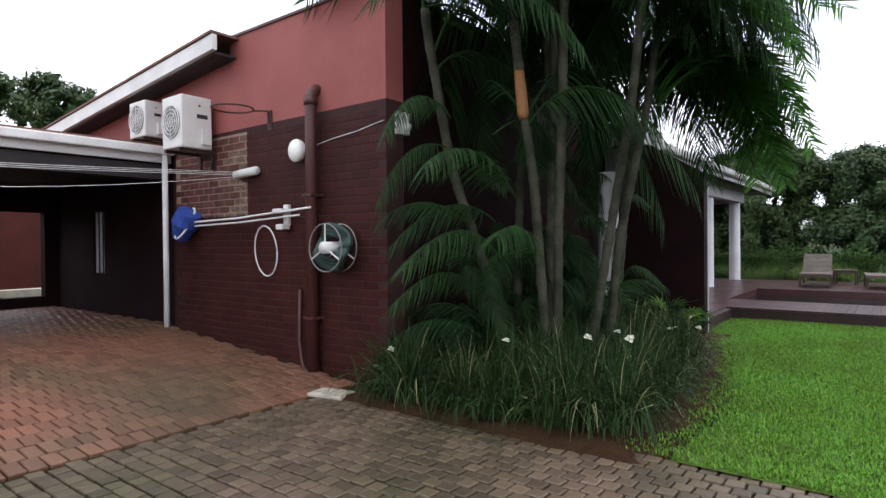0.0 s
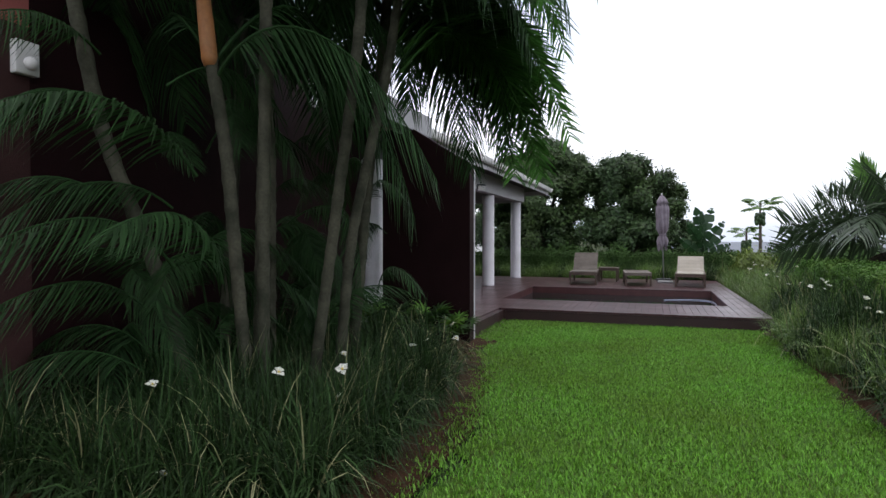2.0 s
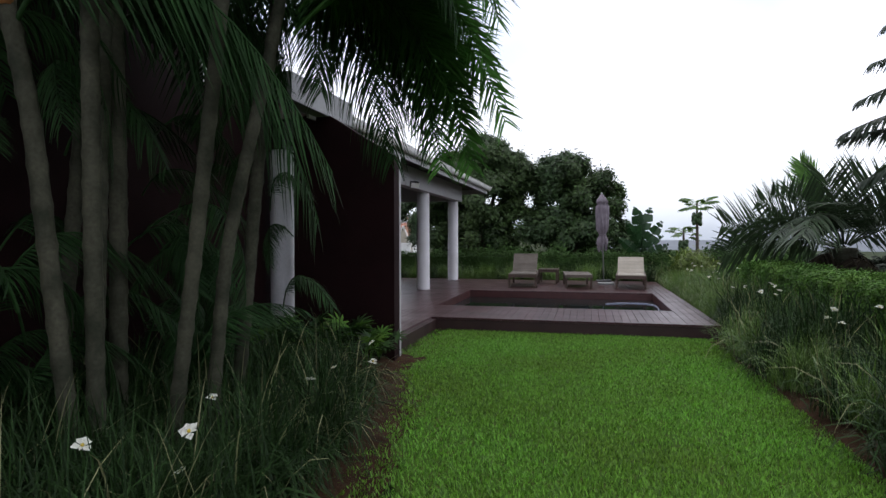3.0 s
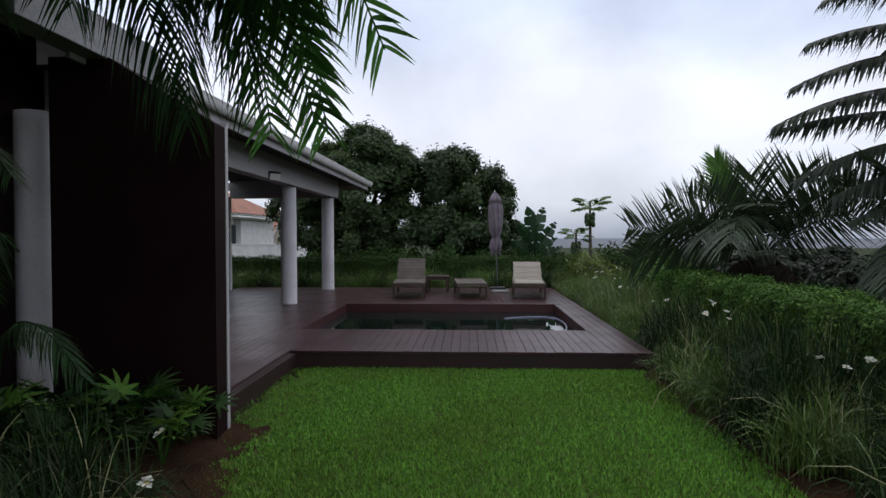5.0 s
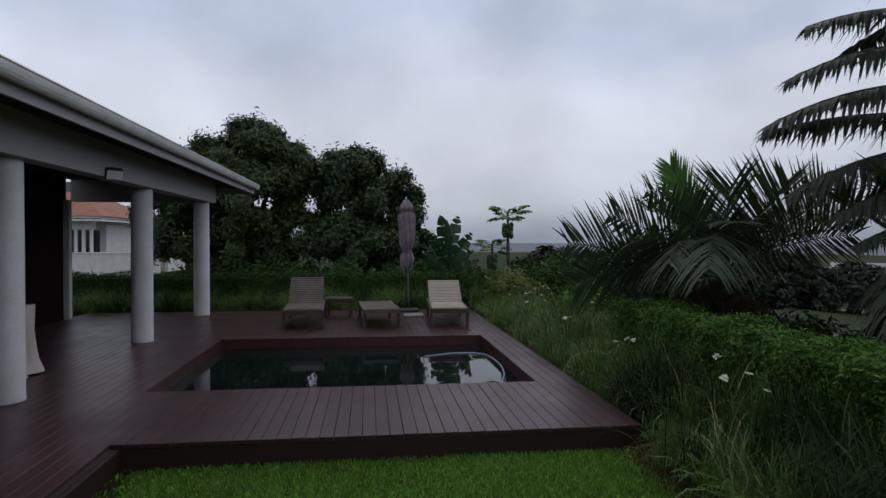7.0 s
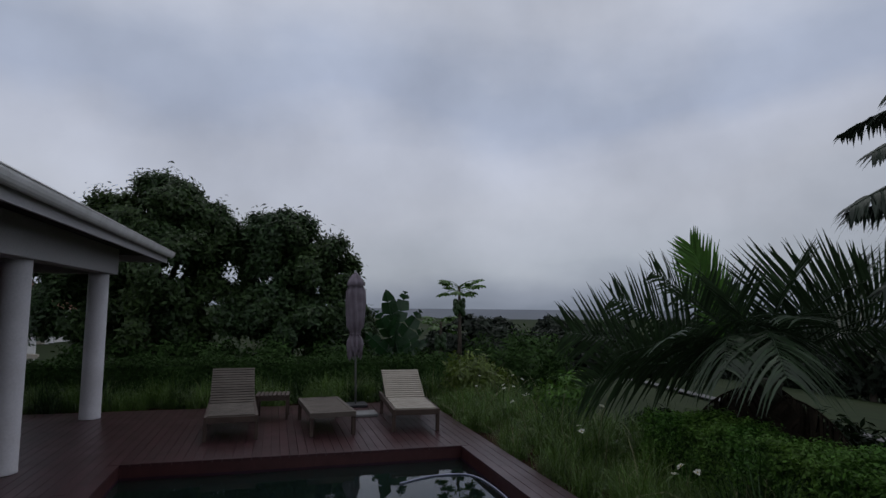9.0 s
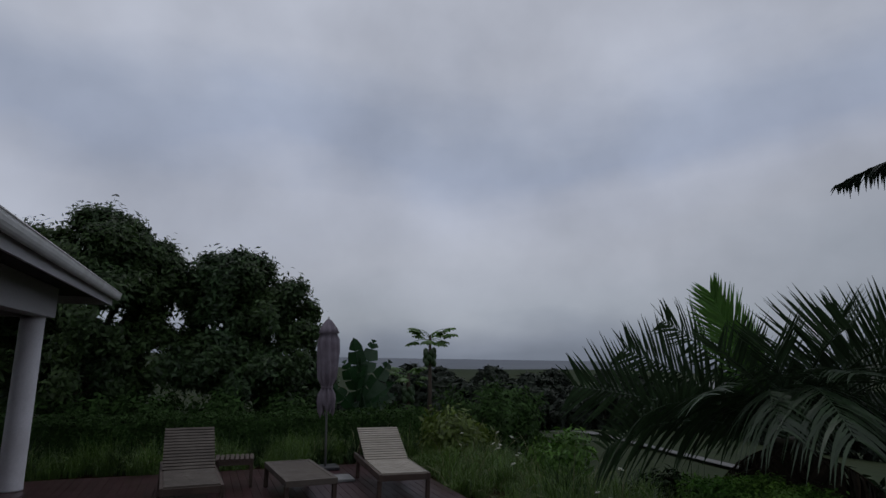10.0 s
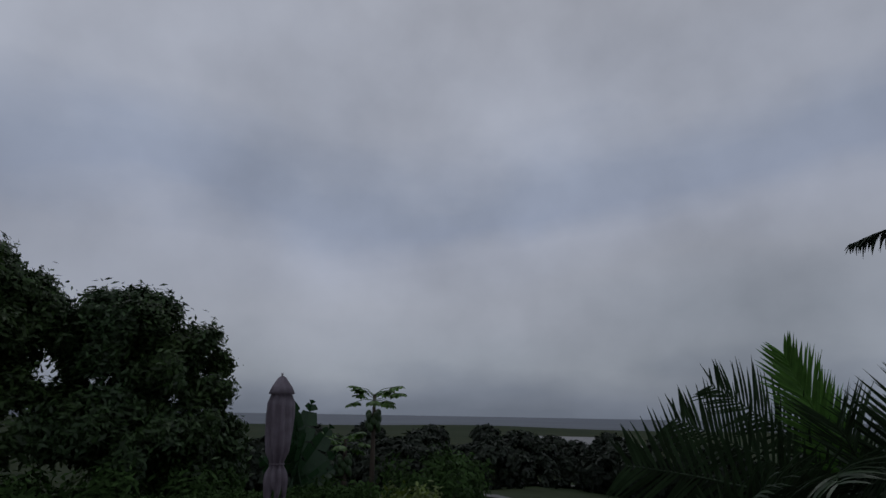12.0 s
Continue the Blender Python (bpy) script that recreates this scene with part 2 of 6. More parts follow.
def water_material():
    m = bpy.data.materials.new("pool_water")
    m.use_nodes = True
    nt = m.node_tree
    b = nt.nodes["Principled BSDF"]
    b.inputs["Base Color"].default_value = (0.2, 0.32, 0.8, 1)
    b.inputs["Roughness"].default_value, b.inputs["IOR"].default_value = 0.015, 1.33
    b.inputs["Transmission Weight"].default_value = 1.0
    geo, nz, bp = (nt.nodes.new(k) for k in ("ShaderNodeNewGeometry", "ShaderNodeTexNoise", "ShaderNodeBump"))
    nz.inputs["Scale"].default_value, nz.inputs["Detail"].default_value = 3.5, 2
    bp.inputs["Strength"].default_value, bp.inputs["Distance"].default_value = 0.06, 0.02
    nt.links.new(geo.outputs["Position"], nz.inputs["Vector"])
    nt.links.new(nz.outputs[0], bp.inputs["Height"])
    nt.links.new(bp.outputs[0], b.inputs["Normal"])
    return m


WATER = water_material()


# ---- builders ----
class Shape:
    """Collects vertices and faces of one part."""

    def __init__(self):
        self.v, self.f = [], []

    def add(self, verts, faces):
        n = len(self.v)
        self.v += [tuple(p) for p in verts]
        self.f += [tuple(i + n for i in q) for q in faces]
        return self

    def box(self, x0, y0, z0, x1, y1, z1, m=None):
        p = [Vector((x, y, z)) for z in (z0, z1) for y in (y0, y1) for x in (x0, x1)]
        if m is not None:
            p = [m @ q for q in p]
        return self.add(p, [(0, 2, 3, 1), (4, 5, 7, 6), (0, 1, 5, 4), (2, 6, 7, 3), (0, 4, 6, 2), (1, 3, 7, 5)])

    def tube(self, points, radii, n=8, caps=True):
        pts = [Vector(p) for p in points]
        if not hasattr(radii, "__len__"):
            radii = [radii] * len(pts)
        rings, side = [], None
        for i, p in enumerate(pts):
            d = (pts[min(i + 1, len(pts) - 1)] - pts[max(i - 1, 0)]).normalized()
            if side is None:
                side = d.cross(Vector((0.3, 0.1, 1)) if abs(d.z) < 0.9 else Vector((1, 0, 0))).normalized()
            side = (side - d * side.dot(d)).normalized()
            up = d.cross(side)
            rings.append([p + (side * math.cos(a) + up * math.sin(a)) * radii[i] for a in [2 * math.pi * k / n for k in range(n)]])
        faces = [(i * n + k, i * n + (k + 1) % n, (i + 1) * n + (k + 1) % n, (i + 1) * n + k) for i in range(len(pts) - 1) for k in range(n)]
        if caps:
            faces += [tuple(reversed(range(n))), tuple((len(pts) - 1) * n + k for k in range(n))]
        return self.add([q for r in rings for q in r], faces)

    def prism(self, outline, y0, y1):
        """An outline in x and z, drawn out from y0 to y1."""
        n = len(outline)
        return self.add([(x, y, z) for y in (y0, y1) for x, z in outline],
                        [tuple(range(n)), tuple(reversed(range(n, 2 * n)))] + [(k, k + n, (k + 1) % n + n, (k + 1) % n) for k in range(n)])

    def ball(self, c, r, n=8, k=6, squash=(1, 1, 1)):
        v, f = [], []
        for i in range(k + 1):
            a = math.pi * i / k
            for j in range(n):
                b = 2 * math.pi * j / n
                v.append((c[0] + r * squash[0] * math.sin(a) * math.cos(b), c[1] + r * squash[1] * math.sin(a) * math.sin(b), c[2] + r * squash[2] * math.cos(a)))
        for i in range(k):
            for j in range(n):
                f.append((i * n + j, (i + 1) * n + j, (i + 1) * n + (j + 1) % n, i * n + (j + 1) % n))
        return self.add(v, f)

    def mesh(self, name, mat, smooth=False):
        me = bpy.data.meshes.new(name)
        me.from_pydata(self.v, [], self.f)
        bm = bmesh.new()
        bm.from_mesh(me)
        bmesh.ops.recalc_face_normals(bm, faces=bm.faces)
        bm.to_mesh(me)
        bm.free()
        me.materials.append(mat)
        if smooth:
            me.shade_smooth()
        return me


def part(name, shape, mat, parent=None, label="", smooth=False, bevel=0.0):
    """One mesh object from a shape or a ready mesh, under a thing or a part."""
    me = shape.mesh(name, mat, smooth) if isinstance(shape, Shape) else shape
    ob = new(name, me)
    if parent is not None:
        ob.parent = parent
    if bevel:
        b = ob.modifiers.new("edge", "BEVEL")
        b.width, b.segments, b.limit_method = bevel, 2, "ANGLE"
    return tagged(ob, label)


def thing(name, label, category, group="", at=(0, 0, 0), turn=0.0, kind=""):
    ob = new(name)
    ob.empty_display_size = 0.1
    ob.matrix_basis = pose(*at, 0, 0, turn)
    return tagged(ob, label, category, group, kind)


def structure(name, shape, mat, label, category, bevel=0.0, smooth=False):
    return tagged(part(name, shape, mat, None, label, smooth, bevel), label, category, "", "structure")


def fast_mesh(name, verts, quads, mat, smooth=False):
    """A mesh from arrays of vertices and four-cornered faces."""
    me = bpy.data.meshes.new(name)
    verts, quads = np.asarray(verts, np.float32), np.asarray(quads, np.int32)
    me.vertices.add(len(verts))
    me.vertices.foreach_set("co", verts.ravel())
    me.loops.add(quads.size)
    me.loops.foreach_set("vertex_index", quads.ravel())
    me.polygons.add(len(quads))
    me.polygons.foreach_set("loop_start", np.arange(0, quads.size, 4, dtype=np.int32))
    me.update(calc_edges=True)
    me.validate()
    me.materials.append(mat)
    if smooth:
        me.shade_smooth()
    return me


def strips(centre, half, side):
    """Leaf strips: centre lines (n, k, 3), half widths (n, k) and side directions (n, 3) or (n, k, 3)."""
    n, k, _ = centre.shape
    s = side[:, None, :] if side.ndim == 2 else side
    v = np.stack([centre - s * half[..., None], centre + s * half[..., None]], 2).reshape(-1, 3)
    i = np.arange(n)[:, None] * k * 2 + np.arange(k - 1)[None] * 2
    q = np.stack([i, i + 1, i + 3, i + 2], -1).reshape(-1, 4)
    return v, q


def joined(*pieces):
    vs, qs, n = [], [], 0
    for v, q in pieces:
        vs.append(v)
        qs.append(q + n)
        n += len(v)
    return np.concatenate(vs), np.concatenate(qs)


def unit(a):
    return a / np.maximum(np.linalg.norm(a, axis=-1, keepdims=True), 1e-9)


def tube_arrays(points, radii, n=6):
    s = Shape().tube(points, radii, n, False)
    return np.array(s.v), np.array(s.f)


def cards(points, normals, size, rng, stretch=1.8):
    """Small leaves: pointed four-cornered cards at points, facing about along normals."""
    n = len(points)
    nn = unit(normals + rng.normal(0, 0.55, (n, 3)))
    a = unit(np.cross(nn, rng.normal(0, 1, (n, 3))))
    b = np.cross(nn, a)
    s = size * rng.uniform(0.6, 1.3, (n, 1))
    v = np.stack([points - a * s * stretch * 0.5, points + b * s * 0.35 + nn * s * 0.12, points + a * s * stretch * 0.5, points - b * s * 0.35 + nn * s * 0.12], 1)
    return v.reshape(-1, 3), np.arange(n * 4).reshape(-1, 4)


# ---- ground ----
def smooth01(a):
    a = np.clip(a, 0, 1)
    return a * a * (3 - 2 * a)


def land(x, y):
    """Height of the land: level at the house, falling away beyond the garden."""
    x, y = np.asarray(x, float), np.asarray(y, float)
    d = np.maximum(np.maximum(y - 23.5, 0) * smooth01((x + 16) / 14), np.maximum(x - 4.4, 0))
    z = -0.13 * np.minimum(d, 70) - 7.0 * smooth01((d - 60) / 500)
    z += smooth01((d - 120) / 300) * (2.5 * np.sin(x * 0.013 + 1) * np.cos(y * 0.009))
    return z - 0.06


def ground_sheet():
    r = np.concatenate([np.linspace(0, 40, 61)[1:], np.geomspace(42, 900, 50)])
    a = np.linspace(0, 2 * np.pi, 145)[:-1]
    X, Y = (r[:, None] * np.cos(a)).ravel(), 9 + (r[:, None] * np.sin(a)).ravel()
    v = np.column_stack([X, Y, land(X, Y)])
    n = len(a)
    i, k = np.meshgrid(np.arange(len(r) - 1), np.arange(n), indexing="ij")
    q = np.stack([i * n + k, (i + 1) * n + k, (i + 1) * n + (k + 1) % n, i * n + (k + 1) % n], -1).reshape(-1, 4)
    s = np.concatenate([v, [[0, 9, land(0, 9)]]])
    c = len(v)
    fan = np.stack([np.full(n // 2, c), np.arange(0, n, 2), np.arange(0, n, 2) + 1, (np.arange(0, n, 2) + 2) % n], -1)
    ob = new("ground", fast_mesh("ground", s, np.concatenate([q, fan]), FIELD, True))
    tagged(ob, "dull green land falling away to the coast", "ground", "", "structure")


ground_sheet()
# Flat sheet out to the horizon, the distant haze put into its grey.
sea = Shape()
ring = [(5200 * math.cos(a), 5200 * math.sin(a), -21.0) for a in [2 * math.pi * k / 48 for k in range(48)]]
sea.add(ring, [tuple(range(48))])
structure("water", sea, SEA, "grey sea on the horizon with haze put into its colour", "sea")

# lawn with a soft edge, soil beds beside it
LAWN_LEFT = [(4.28, -0.66), (5.2, -0.56), (6.2, -0.68), (7.1, -0.82), (8.2, -1.12), (8.8, -1.46), (9.4, -1.52), (10.2, -1.57), (11.9, -1.57)]


def lawn_left(y):
    ys, xs = zip(*LAWN_LEFT)
    return np.interp(y, ys, xs)


def lawn_sheet():
    ys = np.linspace(4.28, 11.89, 90)
    ts = np.linspace(0, 1, 40)
    rng = np.random.default_rng(3)
    V = []
    for y in ys:
        a, b = lawn_left(y) + (0.26 if y < 8.5 else 0.03) + 0.1 * math.sin(y * 5.3) * math.sin(y * 2.1) + rng.normal(0, 0.03), 2.42 + 0.04 * math.sin(y * 7) + rng.normal(0, 0.012)
        for t in ts:
            V.append((a + (b - a) * t, y, 0.010 + 0.003 * math.sin(a * 3 + t * 9) * math.sin(y * 2.3) - (0.05 if t in (0, 1) else 0)))
    n = len(ts)
    q = [(i * n + k, i * n + k + 1, (i + 1) * n + k + 1, (i + 1) * n + k) for i in range(len(ys) - 1) for k in range(n - 1)]
    ob = new("lawn", fast_mesh("lawn", V, q, LAWN, True))
    tagged(ob, "short bright green lawn in front of the deck", "lawn", "", "structure")


lawn_sheet()


def bed(name, x0, y0, x1, y1, z, label, fall=0.0):
    xs, ys = np.linspace(x0, x1, 30), np.linspace(y0, y1, 60)
    rng = np.random.default_rng(int(abs(x0 * 10 + y1)))
    V = [(x, y, z(x, y) + rng.normal(0, 0.012)) for y in ys for x in xs]
    n = 30
    q = [(i * n + k, i * n + k + 1, (i + 1) * n + k + 1, (i + 1) * n + k) for i in range(59) for k in range(n - 1)]
    tagged(new(name, fast_mesh(name, V, q, SOIL, True)), label, "garden bed", "", "structure")


bed("planting_bed", -3.15, 3.93, -0.4, 9.75, lambda x, y: 0.02 + 0.05 * math.sin(max(0, min(1, (-0.5 - x) / 1.2)) * 1.57) * min(1, (y - 3.88) / 0.5) - 0.12 * max(0, x - lawn_left(y)) - (0.06 if y < 4.03 else 0), "reddish bare soil under the palms")
bed("planting_bed_east", 2.2, 4.0, 4.6, 23.5, lambda x, y: 0.0 + 0.18 * max(0, min(1, (x - 2.3) / 1.0)), "brown soil bed under long grasses")
bed("planting_bed_north", -9.0, 20.35, 4.6, 23.4, lambda x, y: 0.12 + 0.1 * max(0, min(1, (x - 2.3) / 1.0)), "soil bed behind the deck")


# paved yard, rising gently to the carport
def yard(x):
    return 0.08 * min(max(-3.5 - x, 0), 4.0)


base = Shape()
for xa, xb in ((0.0, -3.5), (6.0, 0.0), (-3.5, -7.5), (-7.5, -16.0)):
    lo, hi = min(xa, xb), max(xa, xb)
    base.add([(lo, -9, yard(lo) - 0.028), (hi, -9, yard(hi) - 0.028), (hi, 4.7, yard(hi) - 0.028), (lo, 4.7, yard(lo) - 0.028)], [(0, 1, 2, 3)])
pavement = structure("pavement", base, JOINT, "dark soil joints of the brick-paved yard", "paving")

# ---- house ----
WALL_Y, WALL_X = 4.65, -3.12
house = thing("house", "dark red brick house with pink-red plaster above and a columned verandah", "house", "", (-3.12, 4.65, 0), 0, "structure")
house.matrix_basis = pose(0, 0, 0)
BRICK_TOP = 2.80
# gable wall towards the yard, with a small barred window in the part under the carport
gable = Shape()
for x0, x1, z0, z1 in ((-7.15, WALL_X, -0.1, BRICK_TOP),):
    gable.box(x0, WALL_Y, z0, x1, WALL_Y + 0.25, z1)
part("wall", gable, MORTAR, house, "dark red brickwork")
# The red wall continues here; carport shade is put into its colour.
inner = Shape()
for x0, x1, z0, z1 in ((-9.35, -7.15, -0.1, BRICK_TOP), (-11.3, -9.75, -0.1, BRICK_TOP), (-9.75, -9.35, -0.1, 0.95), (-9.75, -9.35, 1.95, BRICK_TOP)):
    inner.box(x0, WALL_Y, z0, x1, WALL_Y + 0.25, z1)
part("carport_wall", inner, MAROON, house, "red wall under the carport with shade put into its colour")
upper = Shape()
up = [(-11.3, BRICK_TOP), (WALL_X - 0.0, BRICK_TOP), (WALL_X - 0.0, 3.93), (-5.72, 3.93), (-5.75, 3.68), (-11.3, 3.15)]
upper.prism(up, WALL_Y, WALL_Y + 0.25)
part("upper_wall", upper, PLASTER, house, "pinkish red plaster")
# Same red house; the shade of the palms is put into this maroon.
part("side_wall", Shape().box(WALL_X - 0.25, WALL_Y + 0.25, -0.1, WALL_X, 9.9, 3.93), MAROON, house, "red side wall with the palm shade put into its colour")
cop = Shape().box(-5.74, WALL_Y - 0.02, 3.93, WALL_X + 0.02, WALL_Y + 0.27, 3.96)
part("coping", cop, PIPE, house)
verge = Shape()
verge.add([(-5.55, 4.30, 3.69), (-12.0, 4.30, 3.09), (-12.0, 4.30, 3.27), (-5.55, 4.30, 3.87), (-5.55, 4.36, 3.69), (-12.0, 4.36, 3.09), (-12.0, 4.36, 3.27), (-5.55, 4.36, 3.87)],
          [(0, 1, 2, 3), (4, 7, 6, 5), (0, 4, 5, 1), (3, 2, 6, 7), (0, 3, 7, 4), (1, 5, 6, 2)])
part("verge_board", verge, WHITE, house, "white verge board of the sloping roof")
vroof = Shape().add([(-5.55, 4.28, 3.88), (-12.0, 4.28, 3.28), (-12.0, 9.0, 3.28), (-5.55, 9.0, 3.88), (-5.55, 4.28, 3.91), (-12.0, 4.28, 3.31), (-12.0, 9.0, 3.31), (-5.55, 9.0, 3.91)],
                    [(0, 1, 2, 3), (4, 7, 6, 5), (0, 4, 5, 1), (3, 2, 6, 7), (0, 3, 7, 4), (1, 5, 6, 2)])
part("roof", vroof, ROOFTILE, house)
vs = Shape().add([(-5.6, 4.36, 3.66), (-12.0, 4.36, 3.06), (-12.0, 4.65, 3.06), (-5.6, 4.65, 3.66), (-5.6, 4.36, 3.685), (-12.0, 4.36, 3.085), (-12.0, 4.65, 3.085), (-5.6, 4.65, 3.685)],
                 [(0, 1, 2, 3), (4, 7, 6, 5), (0, 4, 5, 1), (3, 2, 6, 7), (0, 3, 7, 4), (1, 5, 6, 2)])
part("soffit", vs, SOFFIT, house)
bars = part("window", Shape().box(-9.75, WALL_Y + 0.12, 0.95, -9.35, WALL_Y + 0.14, 1.95), GLASSDARK, house, "narrow window with white bars")
for x in (-9.70, -9.55, -9.40):
    part("bar", Shape().box(x - 0.013, WALL_Y + 0.02, 0.95, x + 0.013, WALL_Y + 0.05, 1.95), BEAM, bars)

# verandah: back wall, columns, beam, soffit, roof
EAVE_X, EAVE_END = -2.35, 21.3
back = Shape().box(-5.75, 9.9, 0.0, -5.5, 19.4, 2.93).box(-5.5, 10.0, 0, -3.2, 10.2, 2.95)
part("verandah_wall", back, MAROON, house, "dark maroon back wall of the verandah")
screen = Shape()
screen.prism([(-2.64, 0.0), (-1.40, 0.0), (-1.40, 2.36), (-2.2, 2.86), (-2.64, 2.86)], 9.38, 9.56)
part("screen_wall", screen, MAROON, house, "dark maroon end wall of the verandah")
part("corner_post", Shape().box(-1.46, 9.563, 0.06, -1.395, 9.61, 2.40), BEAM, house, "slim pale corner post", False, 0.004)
part("door_frame", Shape().box(-5.5, 19.28, 0.2, -5.40, 19.40, 2.5), WHITE, house)
beam = Shape().box(-3.1, 9.95, 2.50, -2.88, 20.0, 2.93).box(-5.6, 19.78, 2.50, -3.1, 20.0, 2.93)
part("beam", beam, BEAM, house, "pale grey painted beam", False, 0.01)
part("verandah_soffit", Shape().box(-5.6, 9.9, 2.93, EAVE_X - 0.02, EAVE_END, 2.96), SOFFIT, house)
sheet = Shape().prism([(EAVE_X - 0.04, 3.02), (EAVE_X - 0.04, 3.05), (-7.0, 4.40), (-7.0, 4.37)], 9.2, EAVE_END + 0.05)
part("verandah_roof", sheet, ROOFTILE, house)
part("fascia", Shape().box(EAVE_X - 0.03, 9.2, 2.80, EAVE_X, EAVE_END, 3.02).box(-6.5, EAVE_END - 0.03, 2.80, EAVE_X - 0.03, EAVE_END, 3.02), BEAM, house)
gut = []
for a in range(0, 11):
    w = math.pi * a / 10
    gut.append((EAVE_X + 0.065 - 0.065 * math.cos(w), 3.0 - 0.11 * math.sin(w)))
gut += [(x + (0.006 if i > 4 else -0.006) * -1, z + 0.008) for i, (x, z) in reversed(list(enumerate(gut)))]
part("gutter", Shape().prism(gut, 10.1, EAVE_END + 0.02), WHITE, house, "white half-round gutter", False)
part("gutter_lip", Shape().tube([(EAVE_X + 0.13, 10.1, 3.0), (EAVE_X + 0.13, EAVE_END + 0.02, 3.0)], 0.009, 6), WHITE, house)
part("box_gutter", Shape().box(EAVE_X - 0.05, 8.5, 2.84, EAVE_X + 0.16, 10.1, 3.13), GREYMETAL, house, "grey sheet-metal box gutter end", False, 0.006)


def column():
    c = thing("column", "round white painted verandah column standing on the deck", "column", "verandah columns")
    prof = [(0, 0.153), (0.02, 0.156), (0.05, 0.152), (1.2, 0.150), (2.22, 0.148), (2.29, 0.148)]
    part("shaft", Shape().tube([(0, 0, z) for z, _ in prof], [r for _, r in prof], 28), COLUMN, c, "", True)
    return c


first = column()
first.matrix_basis = pose(-3.11, 13.24, 0.21)
for y in (16.55, 19.72):
    copy_thing(first, pose(-3.09, y, 0.21))
copy_thing(first, pose(-2.91, 9.62, 0.21) @ Matrix.Diagonal((1.05, 1.05, 1, 1)))

light = thing("floodlight", "black floodlight with a pale lens on the verandah beam", "lamp", "", (-2.87, 14.95, 2.58), -50)
part("housing", Shape().box(0.03, -0.10, -0.05, 0.14, 0.10, 0.07, pose(0, 0, 0, 0, 25, 0)), DARKPLASTIC, light, "", False, 0.01)
part("lens", Shape().box(0.142, -0.09, -0.045, 0.15, 0.09, 0.065, pose(0, 0, 0, 0, 25, 0)), LAMPFACE, light)
part("bracket", Shape().box(-0.01, -0.03, -0.03, 0.06, 0.03, 0.0), DARKPLASTIC, light)

# carport
carport = thing("carport", "low carport with a white fascia and a reddish roof beside the house", "carport", "", (0, 0, 0), 0, "structure")
part("fascia", Shape().box(-7.2, -6.0, 2.52, -7.14, 4.62, 2.72), WHITE, carport, "white painted fascia board", False, 0.008)
part("gutter", Shape().box(-7.14, -6.0, 2.62, -7.03, 4.62, 2.73), WHITE, carport, "", False, 0.015)
# Ceiling coloured near-black to carry the shade inside the carport.
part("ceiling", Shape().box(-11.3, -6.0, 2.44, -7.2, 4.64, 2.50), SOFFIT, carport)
part("roof", Shape().prism([(-7.08, 2.735), (-7.08, 2.76), (-11.6, 3.02), (-11.6, 2.99)], -6.0, 4.64), ROOFTILE, carport)
part("beam", Shape().box(-7.35, -6.0, 2.30, -7.2, 4.6, 2.44), SOFFIT, carport)
part("post", Shape().tube([(-7.08, 4.5, 0.27), (-7.08, 4.5, 2.62)], 0.038, 10), WHITE, carport, "slim white downpipe post", True)
# Carport shade put into the colour of end wall and unseen side wall.
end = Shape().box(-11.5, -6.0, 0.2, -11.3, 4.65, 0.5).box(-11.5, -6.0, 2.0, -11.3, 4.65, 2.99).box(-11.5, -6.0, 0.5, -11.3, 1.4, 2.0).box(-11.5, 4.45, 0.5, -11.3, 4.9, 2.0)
part("end_wall", end, MAROON, carport, "end wall with a wide opening, shade put into its colour")
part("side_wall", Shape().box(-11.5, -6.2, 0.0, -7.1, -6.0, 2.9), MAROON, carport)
bw = thing("boundary_wall", "red boundary wall seen through the carport opening", "wall", "", (0, 0, 0), 0, "structure")
part("wall", Shape().box(-17.2, -2.0, 0.0, -17.0, 9.4, 2.7), BRICKS, bw)
part("kerb", Shape().box(-15.2, -1.0, -0.05, -14.8, 9.0, 0.42), CONCRETE, bw, "pale low kerb")

# ---- deck and pool ----
DZ = 0.21
PX0, PX1, PY0, PY1 = -1.97, 2.09, 13.48, 16.64
DECK_END = 20.3
deck = thing("deck", "maroon stained timber deck round the pool and under the verandah", "deck", "", (0, 0, 0), 0, "structure")
fa = Shape().box(-1.6, 11.90, -0.05, 2.56, 11.93, DZ - 0.035)
part("fascia", fa, DECKFACE, deck, "dark deck edge board")
part("side_fascia", Shape().box(-1.60, 9.85, -0.05, -1.565, 11.90, DZ - 0.035).box(2.56, 11.90, -0.05, 2.59, DECK_END, DZ - 0.035), DECKFACE, deck)
bedding = Shape()
for x0, y0, x1, y1 in ((-5.5, 9.85, -1.60, 13.3), (-1.6, 11.93, 2.56, 13.3), (-5.5, 13.3, PX0 - 0.1, PY1 + 0.1), (PX1 + 0.1, 13.3, 2.56, PY1 + 0.1), (-5.5, PY1 + 0.1, 2.56, DECK_END), (PX0 - 0.1, 13.3, PX1 + 0.1, PY0 - 0.1)):
    bedding.box(x0, y0, -0.05, x1, y1, DZ - 0.03)
part("substructure", bedding, DECKFACE, deck)
pool = thing("pool", "small rectangular pool with dark blue water and maroon edges", "pool", "", (0, 0, 0), 0, "structure")
edge = Shape()
